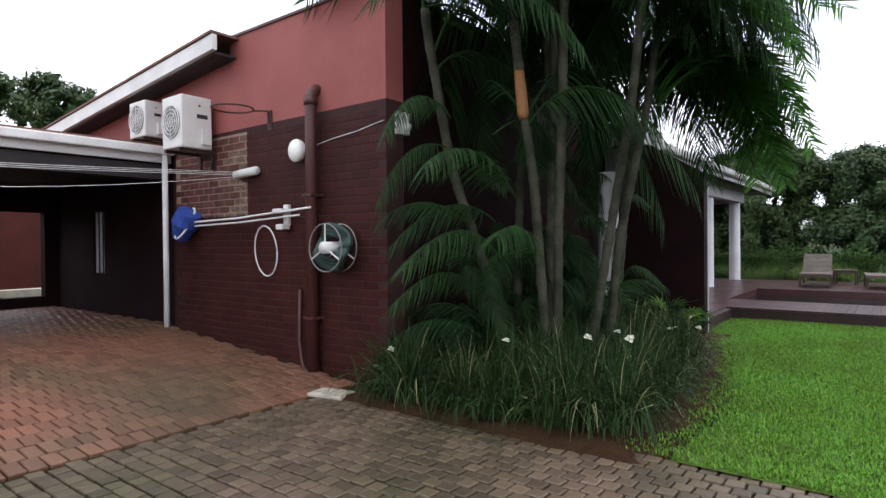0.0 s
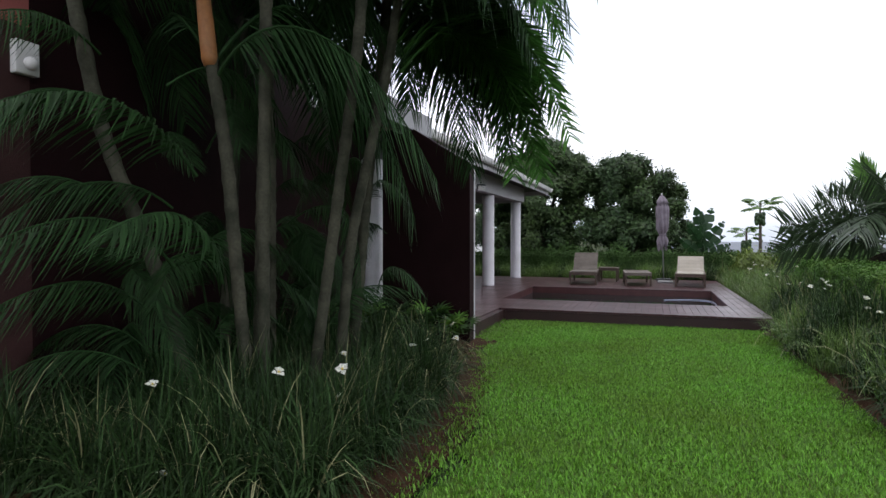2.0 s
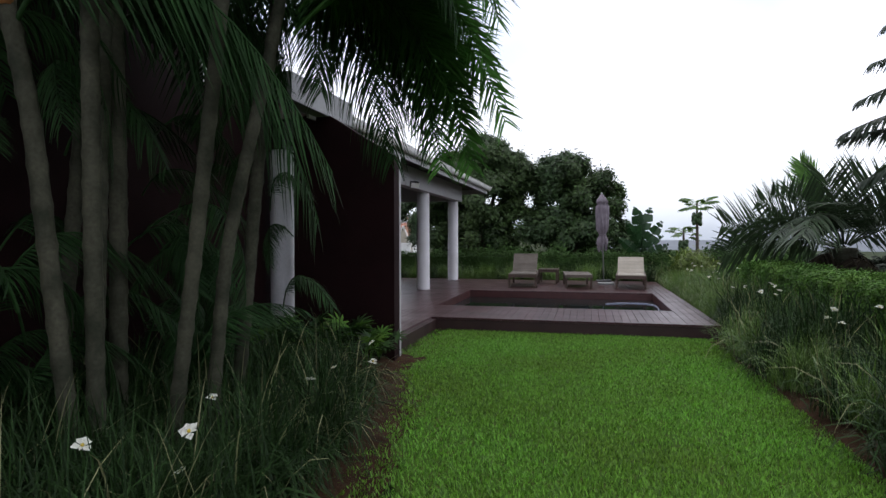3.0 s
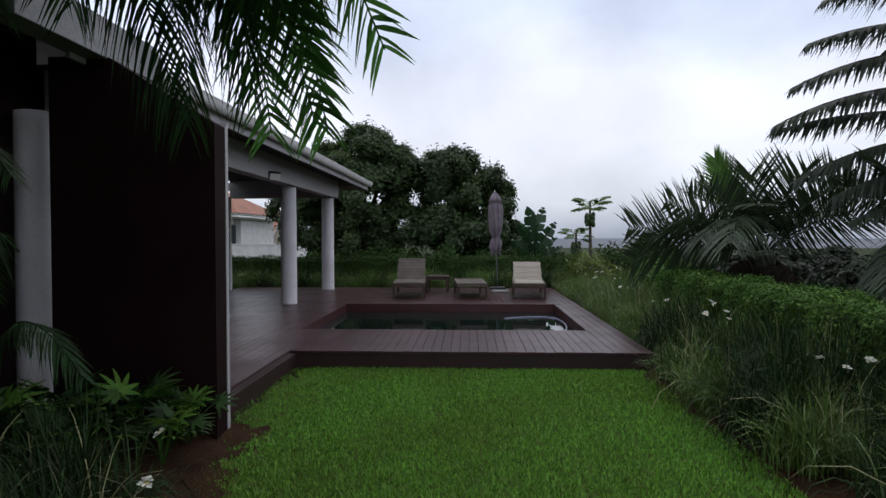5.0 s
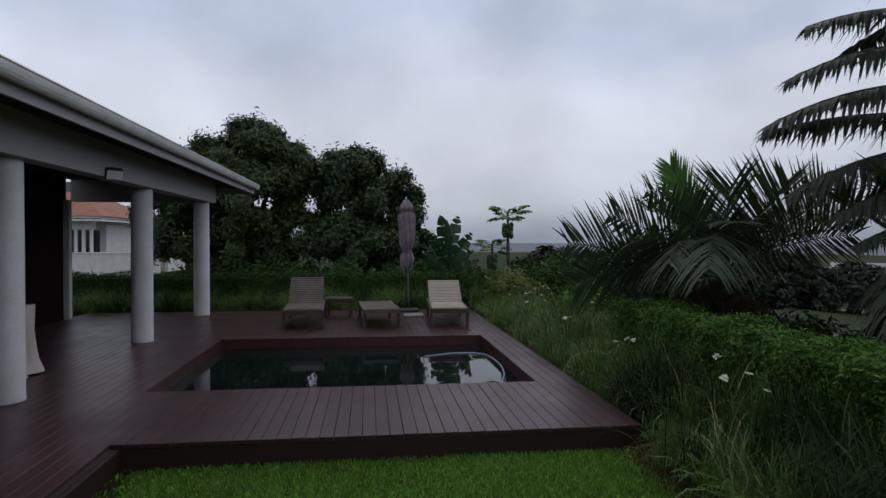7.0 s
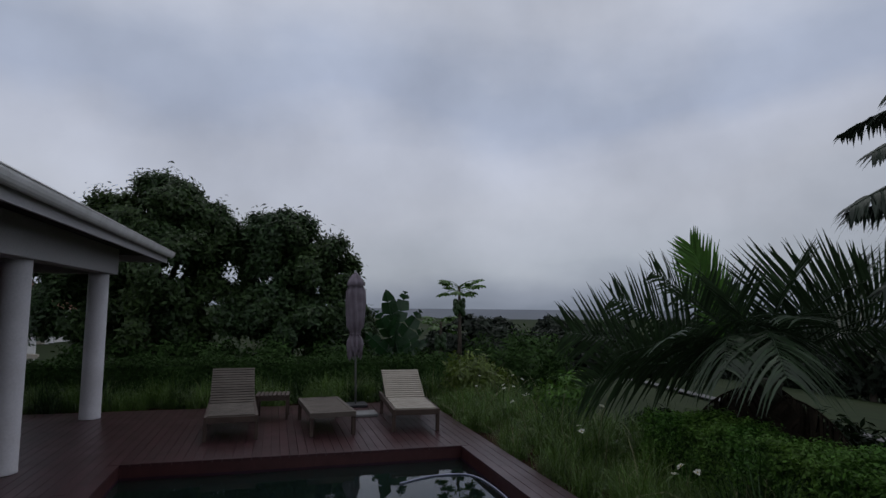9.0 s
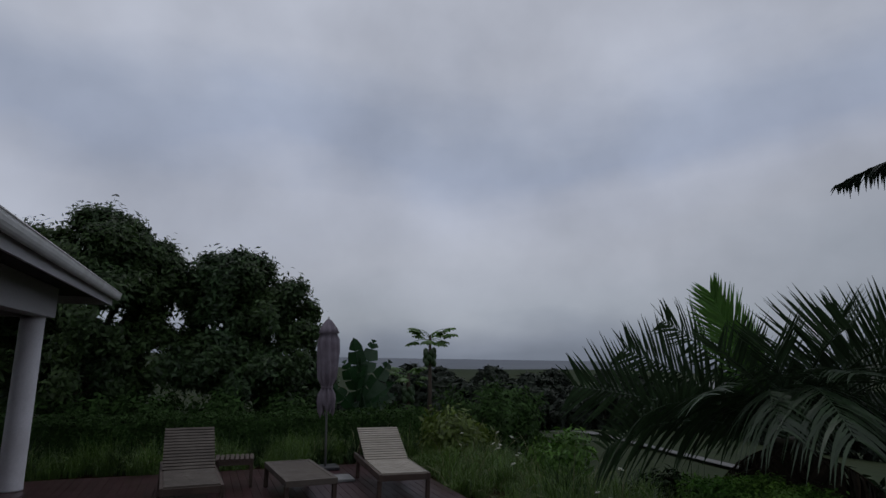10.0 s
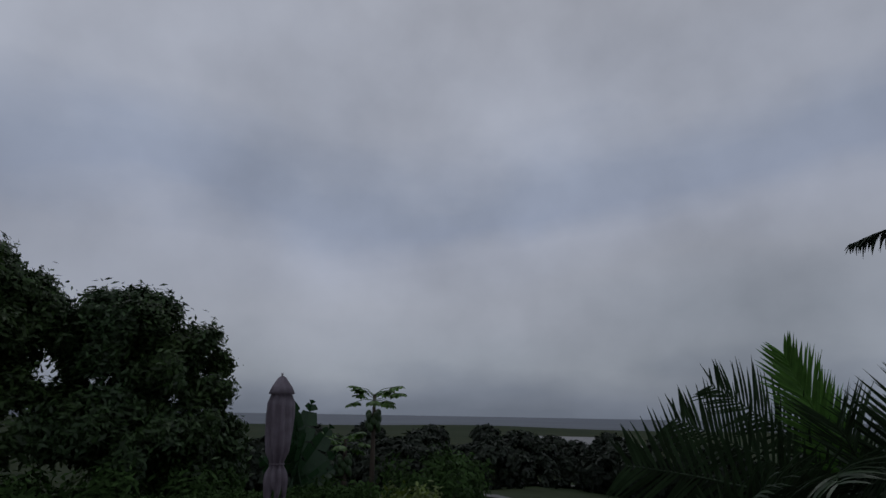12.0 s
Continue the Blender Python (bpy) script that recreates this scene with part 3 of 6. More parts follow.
for x0, y0, x1, y1 in ((PX0 - 0.1, PY0 - 0.1, PX1 + 0.1, PY0), (PX0 - 0.1, PY1, PX1 + 0.1, PY1 + 0.1), (PX0 - 0.1, PY0, PX0, PY1), (PX1, PY0, PX1 + 0.1, PY1)):
    edge.box(x0, y0, -1.4, x1, y1, DZ - 0.028)
part("pool_wall", edge, POOLWALL, pool, "maroon painted inner wall")
part("basin", Shape().box(PX0 - 0.1, PY0 - 0.1, -1.5, PX1 + 0.1, PY1 + 0.1, -1.4), BASIN, pool)
lin = Shape()
for x0, y0, x1, y1 in ((PX0, PY0, PX1, PY0 + 0.02), (PX0, PY1 - 0.02, PX1, PY1), (PX0, PY0 + 0.02, PX0 + 0.02, PY1 - 0.02), (PX1 - 0.02, PY0 + 0.02, PX1, PY1 - 0.02)):
    lin.box(x0, y0, -1.4, x1, y1, -0.22)
part("lining", lin, BASIN, pool)
w = part("water", Shape().add([(PX0, PY0, 0.06), (PX1, PY0, 0.06), (PX1, PY1, 0.06), (PX0, PY1, 0.06)], [(0, 1, 2, 3)]), WATER, pool, "still dark blue reflecting water")
w.visible_shadow = False
HOSE_BENDS = [(1.07, 15.68), (1.53, 15.88), (1.94, 15.79), (2.04, 15.18), (1.98, 14.53), (1.83, 14.01), (1.78, 13.71)]
hose_pts = []
for i in range(len(HOSE_BENDS) - 1):
    p0, p1, p2, p3 = (Vector(HOSE_BENDS[min(max(i + k, 0), len(HOSE_BENDS) - 1)]) for k in (-1, 0, 1, 2))
    for k in range(6):
        u = k / 6
        q = 0.5 * (2 * p1 + (p2 - p0) * u + (2 * p0 - 5 * p1 + 4 * p2 - p3) * u * u + (3 * p1 - p0 - 3 * p2 + p3) * u ** 3)
        hose_pts.append((min(q.x, 2.06), q.y, 0.068))
hose_pts.append((1.78, 13.71, 0.068))
ph = thing("pool_hose", "pale ribbed pool cleaner hose floating on the water", "hose", "", (0.55, 15.9, 0.06))
part("hose", Shape().tube([(x - 0.55, y - 15.9, z - 0.06) for x, y, z in hose_pts], 0.01, 8), POOLHOSE, ph, "", True)


# ---- palms ----
def frond_mesh(name, length, rise, droop, leaflet, count, mat, seed, vee=0.35, hang=0.5, width=0.017, sweep=0.9):
    """A feather leaf that starts at the origin along +x. rise: its first slope, droop: how far it arches down."""
    rng = np.random.default_rng(seed)
    t = np.linspace(0, 1, 15)
    x = length * (t - 0.16 * droop * t ** 3)
    z = length * (rise * t - droop * t ** 2.1)
    y = length * 0.05 * rng.normal() * t ** 2
    line = np.column_stack([x, y, z])
    rach = tube_arrays(line, list(0.016 * length / 2 * (1 - 0.85 * t) + 0.002), 5)
    k = np.linspace(0.16, 0.995, count)
    pos = np.column_stack([np.interp(k, t, line[:, j]) for j in range(3)])
    tan = unit(np.gradient(line, axis=0))
    tk = unit(np.column_stack([np.interp(k, t, tan[:, j]) for j in range(3)]))
    up = unit(np.cross(tk, np.tile([0, 1.0, 0], (count, 1))) * -1)
    parts = [rach]
    for sgn in (1, -1):
        sidev = np.tile([0.0, sgn, 0.0], (count, 1))
        fw = sweep * (0.45 + 0.9 * k)[:, None]
        d0 = unit(sidev + tk * fw + up * vee + rng.normal(0, 0.09, (count, 3)))
        L = leaflet * (np.sin(np.clip(k * 1.02 - 0.05, 0, 1) * np.pi) ** 0.55 * 0.85 + 0.18) * rng.uniform(0.85, 1.1, count)
        s = np.linspace(0, 1, 5)
        c = pos[:, None, :] + d0[:, None, :] * (L[:, None] * s)[..., None]
        c[..., 2] -= hang * (L[:, None] * s ** 2) * rng.uniform(0.6, 1.4, (count, 1))
        half = width * np.array([0.55, 1.0, 0.95, 0.6, 0.06])[None] * rng.uniform(0.8, 1.15, (count, 1))
        side = unit(np.cross(d0, up + rng.normal(0, 0.25, (count, 3))))
        parts.append(strips(c, half, side))
    v, q = joined(*parts)
    me = fast_mesh(name, v, q, mat)
    return me


def ringed_trunk(points, r0, r1, seed):
    """A smooth palm stem with leaf-scar rings, through points."""
    pts = np.array(points, float)
    n = int(pts[-1][2] / 0.045)
    d = np.linspace(0, 1, len(pts))
    tt = np.linspace(0, 1, n)
    line = np.column_stack([np.interp(tt, d, pts[:, j]) for j in range(3)])
    for j in range(2):
        line[:, j] = np.convolve(np.pad(line[:, j], 6, mode="edge"), np.ones(13) / 13, "valid")
    rad = [(r0 + (r1 - r0) * t) * (1.13 if i % 4 == 0 else 1.0) * (1 + 0.2 * max(0, 1 - t * 9)) for i, t in enumerate(tt)]
    return Shape().tube([tuple(p) for p in line], rad, 10)


FINE = dict(width=0.011, sweep=0.8)
ARECA = [frond_mesh("frond", 2.1, 0.75, 0.85, 0.5, 66, FROND, 11, **FINE), frond_mesh("frond", 2.1, 0.45, 0.80, 0.5, 66, FROND, 12, hang=0.7, **FINE),
         frond_mesh("frond", 2.1, 0.30, 0.95, 0.46, 62, FROND, 13, hang=0.9, **FINE), frond_mesh("frond", 2.1, 0.9, 0.75, 0.5, 66, FROND, 14, **FINE)]
ARCH = [frond_mesh("frond", 2.2, 1.0, 1.5, 0.5, 70, FROND, 17, hang=0.75, **FINE), frond_mesh("frond", 2.2, 1.15, 1.45, 0.5, 70, FROND, 18, hang=0.6, **FINE), frond_mesh("frond", 2.2, 0.8, 1.5, 0.48, 66, FROND, 19, hang=0.9, **FINE)]
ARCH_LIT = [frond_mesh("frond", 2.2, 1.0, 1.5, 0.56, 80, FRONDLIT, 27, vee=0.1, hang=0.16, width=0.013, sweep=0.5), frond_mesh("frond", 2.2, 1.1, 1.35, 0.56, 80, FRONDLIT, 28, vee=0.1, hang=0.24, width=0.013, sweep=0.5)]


def put_frond(me, parent, at, azimuth, lift=0.0, size=1.0, roll=0.0):
    ob = part("frond", me, None, parent)
    ob.matrix_basis = pose(*at, 0, 0, azimuth) @ pose(0, 0, 0, roll, -lift, 0) @ Matrix.Scale(size, 4)
    return ob


CLUMP = thing("palm_clump", "clump of slender ringed palms with drooping dark green fronds", "palm", "", (-1.9, 5.6, 0.0))
O = Vector((-1.9, 5.6, 0.0))
STEMS = [
    ([(-2.15, 5.35, 0), (-2.33, 5.3, 0.93), (-2.6, 5.0, 2.1), (-2.75, 4.78, 3.6)], 0.048, 0.044),
    ([(-1.88, 5.6, 0), (-1.91, 5.5, 1.0), (-1.93, 5.4, 2.0), (-2.0, 5.3, 2.75)], 0.046, 0.042),
    ([(-1.84, 5.68, 0), (-1.78, 5.6, 1.5), (-1.68, 5.5, 2.6), (-1.62, 5.45, 4.1)], 0.046, 0.040),
    ([(-1.70, 6.05, 0), (-1.45, 5.97, 1.3), (-1.12, 5.78, 2.7), (-0.95, 5.66, 3.9)], 0.044, 0.036),
    ([(-1.58, 6.25, 0), (-1.46, 6.3, 1.4), (-1.22, 6.5, 2.8), (-1.10, 6.65, 4.0)], 0.043, 0.036),
    ([(-2.1, 6.1, 0), (-2.12, 6.15, 2.0), (-2.2, 6.2, 4.0)], 0.055, 0.045),
    ([(-1.75, 6.8, 0), (-1.6, 6.9, 2.0), (-1.45, 7.0, 3.6)], 0.05, 0.042),
    ([(-2.5, 6.0, 0), (-2.62, 6.3, 1.6), (-2.72, 6.6, 3.4)], 0.05, 0.042),
    ([(-1.95, 5.75, 0), (-2.0, 5.9, 2.2), (-1.98, 6.0, 4.2)], 0.045, 0.04),
]
tops = []
for i, (pts, r0, r1) in enumerate(STEMS):
    stem = [Vector(p) - O for p in pts]
    part("trunk", ringed_trunk(stem, r0, r1, i), TRUNK, CLUMP, "", True)
    tops.append(stem[-1])
# the orange crownshaft on one stem and the stem above it
a, b = Vector((-1.985, 5.315, 2.55)) - O, Vector((-2.02, 5.285, 3.05)) - O
part("stem_top", ringed_trunk([Vector((-2.015, 5.29, 3.0)) - O, Vector((-2.06, 5.26, 3.5)) - O, Vector((-2.12, 5.22, 4.3)) - O], 0.044, 0.04, 77), TRUNK, CLUMP, "", True)
part("crownshaft", Shape().tube([a, a.lerp(b, 0.1), a.lerp(b, 0.6), b], [0.042, 0.054, 0.052, 0.044], 12), SHAFT, CLUMP, "orange peeling leaf sheath", True)
tops[1] = Vector((-2.12, 5.22, 4.25)) - O
rng = random.Random(5)
for i, top in enumerate(tops):
    n = 4
    for k in range(n):
        az = -15 + 195 * k / n + rng.uniform(-15, 15)
        put_frond(rng.choice(ARECA), CLUMP, top + Vector((0, 0, rng.uniform(-0.05, 0.12))), az, rng.uniform(-5, 35), rng.uniform(0.6, 0.75) if az < 45 else rng.uniform(0.75, 1.05), rng.uniform(-20, 20))
# a few leaves towards the yard
for at, az, lift, size in (((-2.19, 5.27, 3.4), 262, 30, 0.75), ((-2.19, 5.27, 3.4), 300, 45, 0.8), ((-2.75, 4.78, 3.6), 185, 35, 0.8), ((-2.75, 4.78, 3.6), 250, 55, 0.9), ((-1.62, 5.45, 4.1), 270, 40, 0.9), ((-1.62, 5.45, 4.1), 320, 35, 0.9), ((-1.12, 5.6, 3.9), 300, 45, 0.9), ((-1.12, 5.6, 3.9), 345, 40, 0.9), ((-1.98, 6.0, 4.2), 225, 35, 1.0), ((-2.2, 6.2, 4.0), 200, 35, 1.0)):
    put_frond(rng.choice(ARCH), CLUMP, Vector(at) - O, az, lift, size, rng.uniform(-20, 20))
# a lower tier of arching leaves that fills the clump
for i, (pts, _, _) in enumerate(STEMS):
    for k in range(3):
        f = rng.uniform(0.55, 0.95)
        at = Vector(pts[-2]).lerp(Vector(pts[-1]), f) - O
        put_frond(rng.choice(ARCH), CLUMP, at, 0 + 70 * k + rng.uniform(-18, 18), rng.uniform(0, 30), rng.uniform(0.6, 0.9), rng.uniform(-20, 20))
# the dense crown above, which shades the bed
for k in range(30):
    at = Vector((rng.uniform(-2.9, -1.8), rng.uniform(5.4, 7.4), rng.uniform(4.0, 4.9))) - O
    put_frond(rng.choice(ARCH), CLUMP, at, (k * 137.5) % 360, rng.uniform(5, 40), rng.uniform(0.75, 1.05), rng.uniform(-25, 25))
# fronds that hang over the lawn edge, the lit ones coloured brighter as daylit
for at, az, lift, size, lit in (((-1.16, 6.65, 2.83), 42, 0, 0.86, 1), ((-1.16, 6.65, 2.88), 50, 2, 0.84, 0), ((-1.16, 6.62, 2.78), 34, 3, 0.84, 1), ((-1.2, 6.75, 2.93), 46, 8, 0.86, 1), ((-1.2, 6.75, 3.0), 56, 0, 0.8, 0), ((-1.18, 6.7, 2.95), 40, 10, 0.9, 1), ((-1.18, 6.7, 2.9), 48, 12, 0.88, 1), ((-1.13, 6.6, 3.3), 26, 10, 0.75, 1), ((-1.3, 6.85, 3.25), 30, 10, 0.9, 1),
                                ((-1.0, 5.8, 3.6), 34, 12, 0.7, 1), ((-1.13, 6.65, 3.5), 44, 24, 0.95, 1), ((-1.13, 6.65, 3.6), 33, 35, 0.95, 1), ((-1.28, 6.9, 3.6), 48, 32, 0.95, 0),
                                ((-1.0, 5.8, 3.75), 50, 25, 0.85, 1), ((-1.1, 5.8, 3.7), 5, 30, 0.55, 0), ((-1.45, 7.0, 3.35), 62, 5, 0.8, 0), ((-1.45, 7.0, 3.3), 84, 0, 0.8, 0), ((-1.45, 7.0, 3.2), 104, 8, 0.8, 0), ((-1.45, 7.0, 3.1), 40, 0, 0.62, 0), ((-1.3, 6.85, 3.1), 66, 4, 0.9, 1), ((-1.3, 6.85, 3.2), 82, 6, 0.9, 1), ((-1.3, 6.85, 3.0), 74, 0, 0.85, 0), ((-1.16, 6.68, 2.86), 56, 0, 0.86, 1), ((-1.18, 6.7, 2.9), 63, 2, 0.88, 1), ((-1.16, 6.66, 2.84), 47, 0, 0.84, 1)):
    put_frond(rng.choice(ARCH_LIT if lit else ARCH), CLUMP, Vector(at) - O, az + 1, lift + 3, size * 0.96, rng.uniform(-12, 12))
# dark undergrowth of young leaves between the stems and the wall
for k in range(34):
    y = rng.uniform(5.2, 7.7)
    at = Vector((rng.uniform(-2.9, -2.25), y, rng.uniform(0.3, 2.5 if y < 7.5 else 1.4))) - O
    put_frond(rng.choice(ARCH), CLUMP, at, rng.choice((rng.uniform(60, 120), rng.uniform(-110, -30), rng.uniform(-30, 60))), rng.uniform(-5, 35), rng.uniform(0.33, 0.52), rng.uniform(-25, 25))
for k in range(9):
    at = Vector((rng.uniform(-2.45, -2.1), rng.uniform(7.6, 8.5), 0.25 + 0.24 * k)) - O
    put_frond(rng.choice(ARCH), CLUMP, at, rng.choice((rng.uniform(-70, 20), rng.uniform(150, 230))), rng.uniform(5, 35), rng.uniform(0.3, 0.42), rng.uniform(-25, 25))
# low young fronds from the foot of the clump
for at, az, lift, size in (((-2.4, 5.2, 0.6), 200, 25, 0.4), ((-2.35, 5.1, 0.5), 225, 18, 0.45), ((-2.3, 5.1, 0.9), 250, 35, 0.5), ((-2.1, 5.1, 1.2), 262, 38, 0.6),
                           ((-1.8, 5.2, 1.1), 285, 40, 0.55), ((-2.5, 5.6, 1.0), 200, 45, 0.5), ((-2.3, 5.3, 1.6), 240, 25, 0.5), ((-2.0, 5.2, 1.8), 262, 30, 0.65),
                           ((-1.7, 6.3, 0.7), 40, 40, 0.38), ((-1.9, 6.6, 0.5), 60, 45, 0.4), ((-2.1, 6.9, 0.6), 80, 40, 0.4), ((-2.5, 6.8, 0.6), 100, 50, 0.45),
                           ((-2.45, 5.0, 1.6), 225, 20, 0.42), ((-2.6, 4.95, 2.3), 250, 0, 0.42), ((-2.6, 5.0, 2.6), 268, 20, 0.5)):
    put_frond(rng.choice(ARECA[1:3]), CLUMP, Vector(at) - O, az, lift, size, rng.uniform(-15, 15))

# stiff grey-green feather palms beyond the hedge
STIFF = [frond_mesh("frond", 1.7, 0.30, 0.22, 0.60, 36, FRONDGREY, 21, vee=-0.15, hang=0.10, width=0.015, sweep=0.5),
         frond_mesh("frond", 1.7, 0.45, 0.55, 0.62, 38, FRONDGREY, 22, vee=-0.15, hang=0.35, width=0.016, sweep=0.5),
         frond_mesh("frond", 1.7, 0.55, 0.95, 0.58, 38, FRONDGREY, 23, vee=0.05, hang=0.75, width=0.016, sweep=0.6)]
STIFF.append(frond_mesh("frond", 1.7, 0.42, 0.42, 0.66, 36, FRONDGREY, 29, vee=-1.3, hang=0.04, width=0.016, sweep=0.55))
DEAD = [frond_mesh("dead_frond", 1.5, 0.25, 1.05, 0.5, 40, DEADFROND, 25, vee=0.3, hang=1.0, width=0.02, sweep=0.7),
        frond_mesh("dead_frond", 1.5, 0.1, 1.0, 0.5, 40, DEADFROND, 26, vee=0.3, hang=1.1, width=0.02, sweep=0.7)]
SPEAR = frond_mesh("spear", 1.2, 0.05, 0.05, 0.42, 60, SPEARLEAF, 24, vee=0.1, hang=0.03, width=0.012, sweep=1.5)


def stiff_palm(at, seed, size, height, aimed, spear):
    """aimed: each living frond's azimuth, lift, roll, kind and size."""
    p = thing("feather_palm", "stiff grey-green feather palm with a bright new spear", "palm", "palms beyond the hedge", at)
    r = random.Random(seed)
    part("trunk", ringed_trunk([(0, 0, -0.3), (0.02, 0, height * 0.5), (0.0, 0.03, height)], 0.24, 0.19, seed), TRUNK, p, "", True)
    for az, lift, roll, kind, k in aimed:
        put_frond(STIFF[kind], p, (0.08 * math.cos(radians(az)), 0.08 * math.sin(radians(az)), height + 0.002 * lift), az, lift, size * k, roll)
    for k in range(26):
        ob = put_frond(DEAD[k % 2], p, (0, 0, height - 0.05 - 0.012 * k), k * 137.5, r.uniform(-28, 2), size * r.uniform(0.7, 0.95), r.uniform(-30, 30))
        ob.name = "dead_frond"
        tagged(ob, "brown dead frond hanging round the trunk")
    ob = put_frond(SPEAR, p, (-0.08, 0.08, height + 0.2), spear[0], spear[1], size * spear[2], 80)
    tagged(ob, "bright yellow-green unopened leaf")
    return p


stiff_palm((5.0, 14.55, -0.1), 3, 1.1, 1.35,
           ((138, 8, 62, 0, 1.25), (150, 2, 55, 1, 1.1), (128, 24, 60, 0, 1.05), (165, 14, 40, 1, 0.95), (112, 38, 50, 0, 1.0),
            (228, 30, 5, 2, 0.95), (205, 30, 20, 2, 0.85), (190, 24, 30, 1, 0.85), (245, 34, 0, 1, 0.8),
            (215, 34, 12, 3, 0.85), (240, 38, 5, 3, 0.95), (262, 34, -8, 3, 1.0), (285, 30, -15, 3, 1.0), (310, 26, -20, 3, 0.95), (190, 36, 20, 3, 0.8), (335, 22, -25, 3, 0.9),
            (350, 20, -60, 1, 0.9), (20, 25, -60, 1, 0.9), (60, 35, 40, 1, 0.9)),
           (136, 62, 1.12))
stiff_palm((6.5, 13.0, -0.3), 4, 1.15, 1.5,
           ((190, 34, 15, 3, 0.85), (215, 36, 15, 3, 0.95), (240, 38, 0, 3, 0.95), (265, 34, -10, 3, 0.95), (262, 20, -20, 1, 0.95), (205, 16, 15, 2, 0.8),
            (228, 18, -8, 2, 1.0), (290, 40, -40, 0, 1.0), (330, 30, -40, 1, 1.0), (20, 40, 30, 1, 1.0), (70, 30, 40, 0, 0.8)),
           (225, 76, 0.95))

# taller palm with level, ragged, hanging fronds
RAG = [frond_mesh("frond", 3.2, 0.20, 0.22, 0.34, 84, RAGLEAF, 31, vee=0.1, hang=0.7, width=0.024, sweep=0.9), frond_mesh("frond", 3.2, 0.16, 0.26, 0.32, 84, RAGLEAF, 32, vee=0.15, hang=0.8, width=0.024, sweep=0.9),
       frond_mesh("frond", 3.2, 0.22, 0.34, 0.33, 84, RAGLEAF, 33, vee=0.1, hang=0.65, width=0.024, sweep=0.9)]
ragged = thing("ragged_palm", "tall palm with level ragged grey-green fronds hanging in strips", "palm", "", (7.3, 12.6, -0.4))
part("trunk", ringed_trunk([(0, 0, -0.2), (0.05, 0, 2.0), (0.0, 0.03, 5.6)], 0.17, 0.13, 9), TRUNK, ragged, "", True)
rr = random.Random(8)
for z, az, lift, size in ((2.55, 184, -10, 0.75), (2.85, 180, -4, 0.80), (3.08, 177, -2, 0.92), (3.32, 176, 0, 0.97), (3.64, 176, 1, 1.0), (4.03, 178, 2, 0.94), (4.42, 177, 3, 0.88), (4.8, 179, 5, 0.84),
                          (2.2, 192, -16, 0.78), (1.75, 198, -14, 0.7)):
    put_frond(rr.choice(RAG), ragged, (0, 0, z), az, lift, size, rr.uniform(-12, 12))
for k in range(22):
    put_frond(RAG[k % 3], ragged, (0, 0, 2.6 + 0.13 * k), 206 + (k * 97) % 250, rr.uniform(-8, 12), rr.uniform(0.75, 0.95), rr.uniform(-10, 10))


# ---- strap-leaved plants ----
def clump_mesh(name, seed, blades, length, spread, mat, width=0.011, lean=0.9):
    r = np.random.default_rng(seed)
    az = r.uniform(0, 2 * np.pi, blades)
    le = np.abs(r.normal(0.62, 0.4, blades)) * lean + 0.05
    L = length * r.uniform(0.55, 1.15, blades)
    s = np.linspace(0, 1, 6)
    ang = np.minimum(le[:, None] * (0.3 + 2.6 * s[None] ** 1.3), 2.7)
    ds = L[:, None] / 5
    dx, dz = np.sin(ang) * ds, np.cos(np.minimum(ang, 2.6)) * ds
    rad = np.concatenate([np.zeros((blades, 1)), np.cumsum(dx[:, :-1], 1)], 1)
    hgt = np.concatenate([np.zeros((blades, 1)), np.cumsum(dz[:, :-1], 1)], 1)
    b0 = r.normal(0, spread, (blades, 2))
    c = np.stack([b0[:, :1] + rad * np.cos(az)[:, None], b0[:, 1:] + rad * np.sin(az)[:, None], np.maximum(hgt, 0.012)], -1)
    half = width * np.array([0.7, 1, 1, 0.85, 0.55, 0.05])[None] * r.uniform(0.7, 1.2, (blades, 1))
    side = np.stack([-np.sin(az + r.normal(0, 0.3, blades)), np.cos(az + r.normal(0, 0.3, blades)), r.normal(0, 0.25, blades)], -1)
    v, q = strips(c, half, unit(side))
    return fast_mesh(name, v, q, mat)


SHADEDCLUMPS = [clump_mesh("leaf_tuft", 40 + i, 64, 0.8, 0.10, STRAP, 0.0055, 1.0 + 0.12 * i) for i in range(6)]
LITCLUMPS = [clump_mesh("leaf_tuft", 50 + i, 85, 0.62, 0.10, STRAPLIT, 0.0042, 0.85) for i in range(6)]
DRYCLUMPS = [clump_mesh("leaves", 60 + i, 9, 0.82, 0.09, DRYLEAF, 0.0045, 1.05) for i in range(3)]
FLATCLUMPS = [clump_mesh("leaf_tuft", 66 + i, 36, 0.72, 0.07, STRAP, 0.0055, 1.9) for i in range(3)]
gr = random.Random(21)


def grass_clump(x, y, z, meshes, label, group, size, dry=0.0):
    c = thing("grass_clump", label, "plant", group, (x, y, z), gr.uniform(0, 360))
    for k in range(3):
        ob = part("leaf_tuft", gr.choice(meshes), None, c)
        ob.matrix_basis = pose(0.07 * math.cos(k * 2.1), 0.07 * math.sin(k * 2.1), 0, 0, 0, gr.uniform(0, 360)) @ Matrix.Scale(size * gr.uniform(0.8, 1.1), 4)
    if gr.random() < dry:
        ob = part("dry_leaves", gr.choice(DRYCLUMPS), None, c, "dry straw-coloured leaves")
        ob.matrix_basis = Matrix.Scale(size * 1.05, 4)
    return c


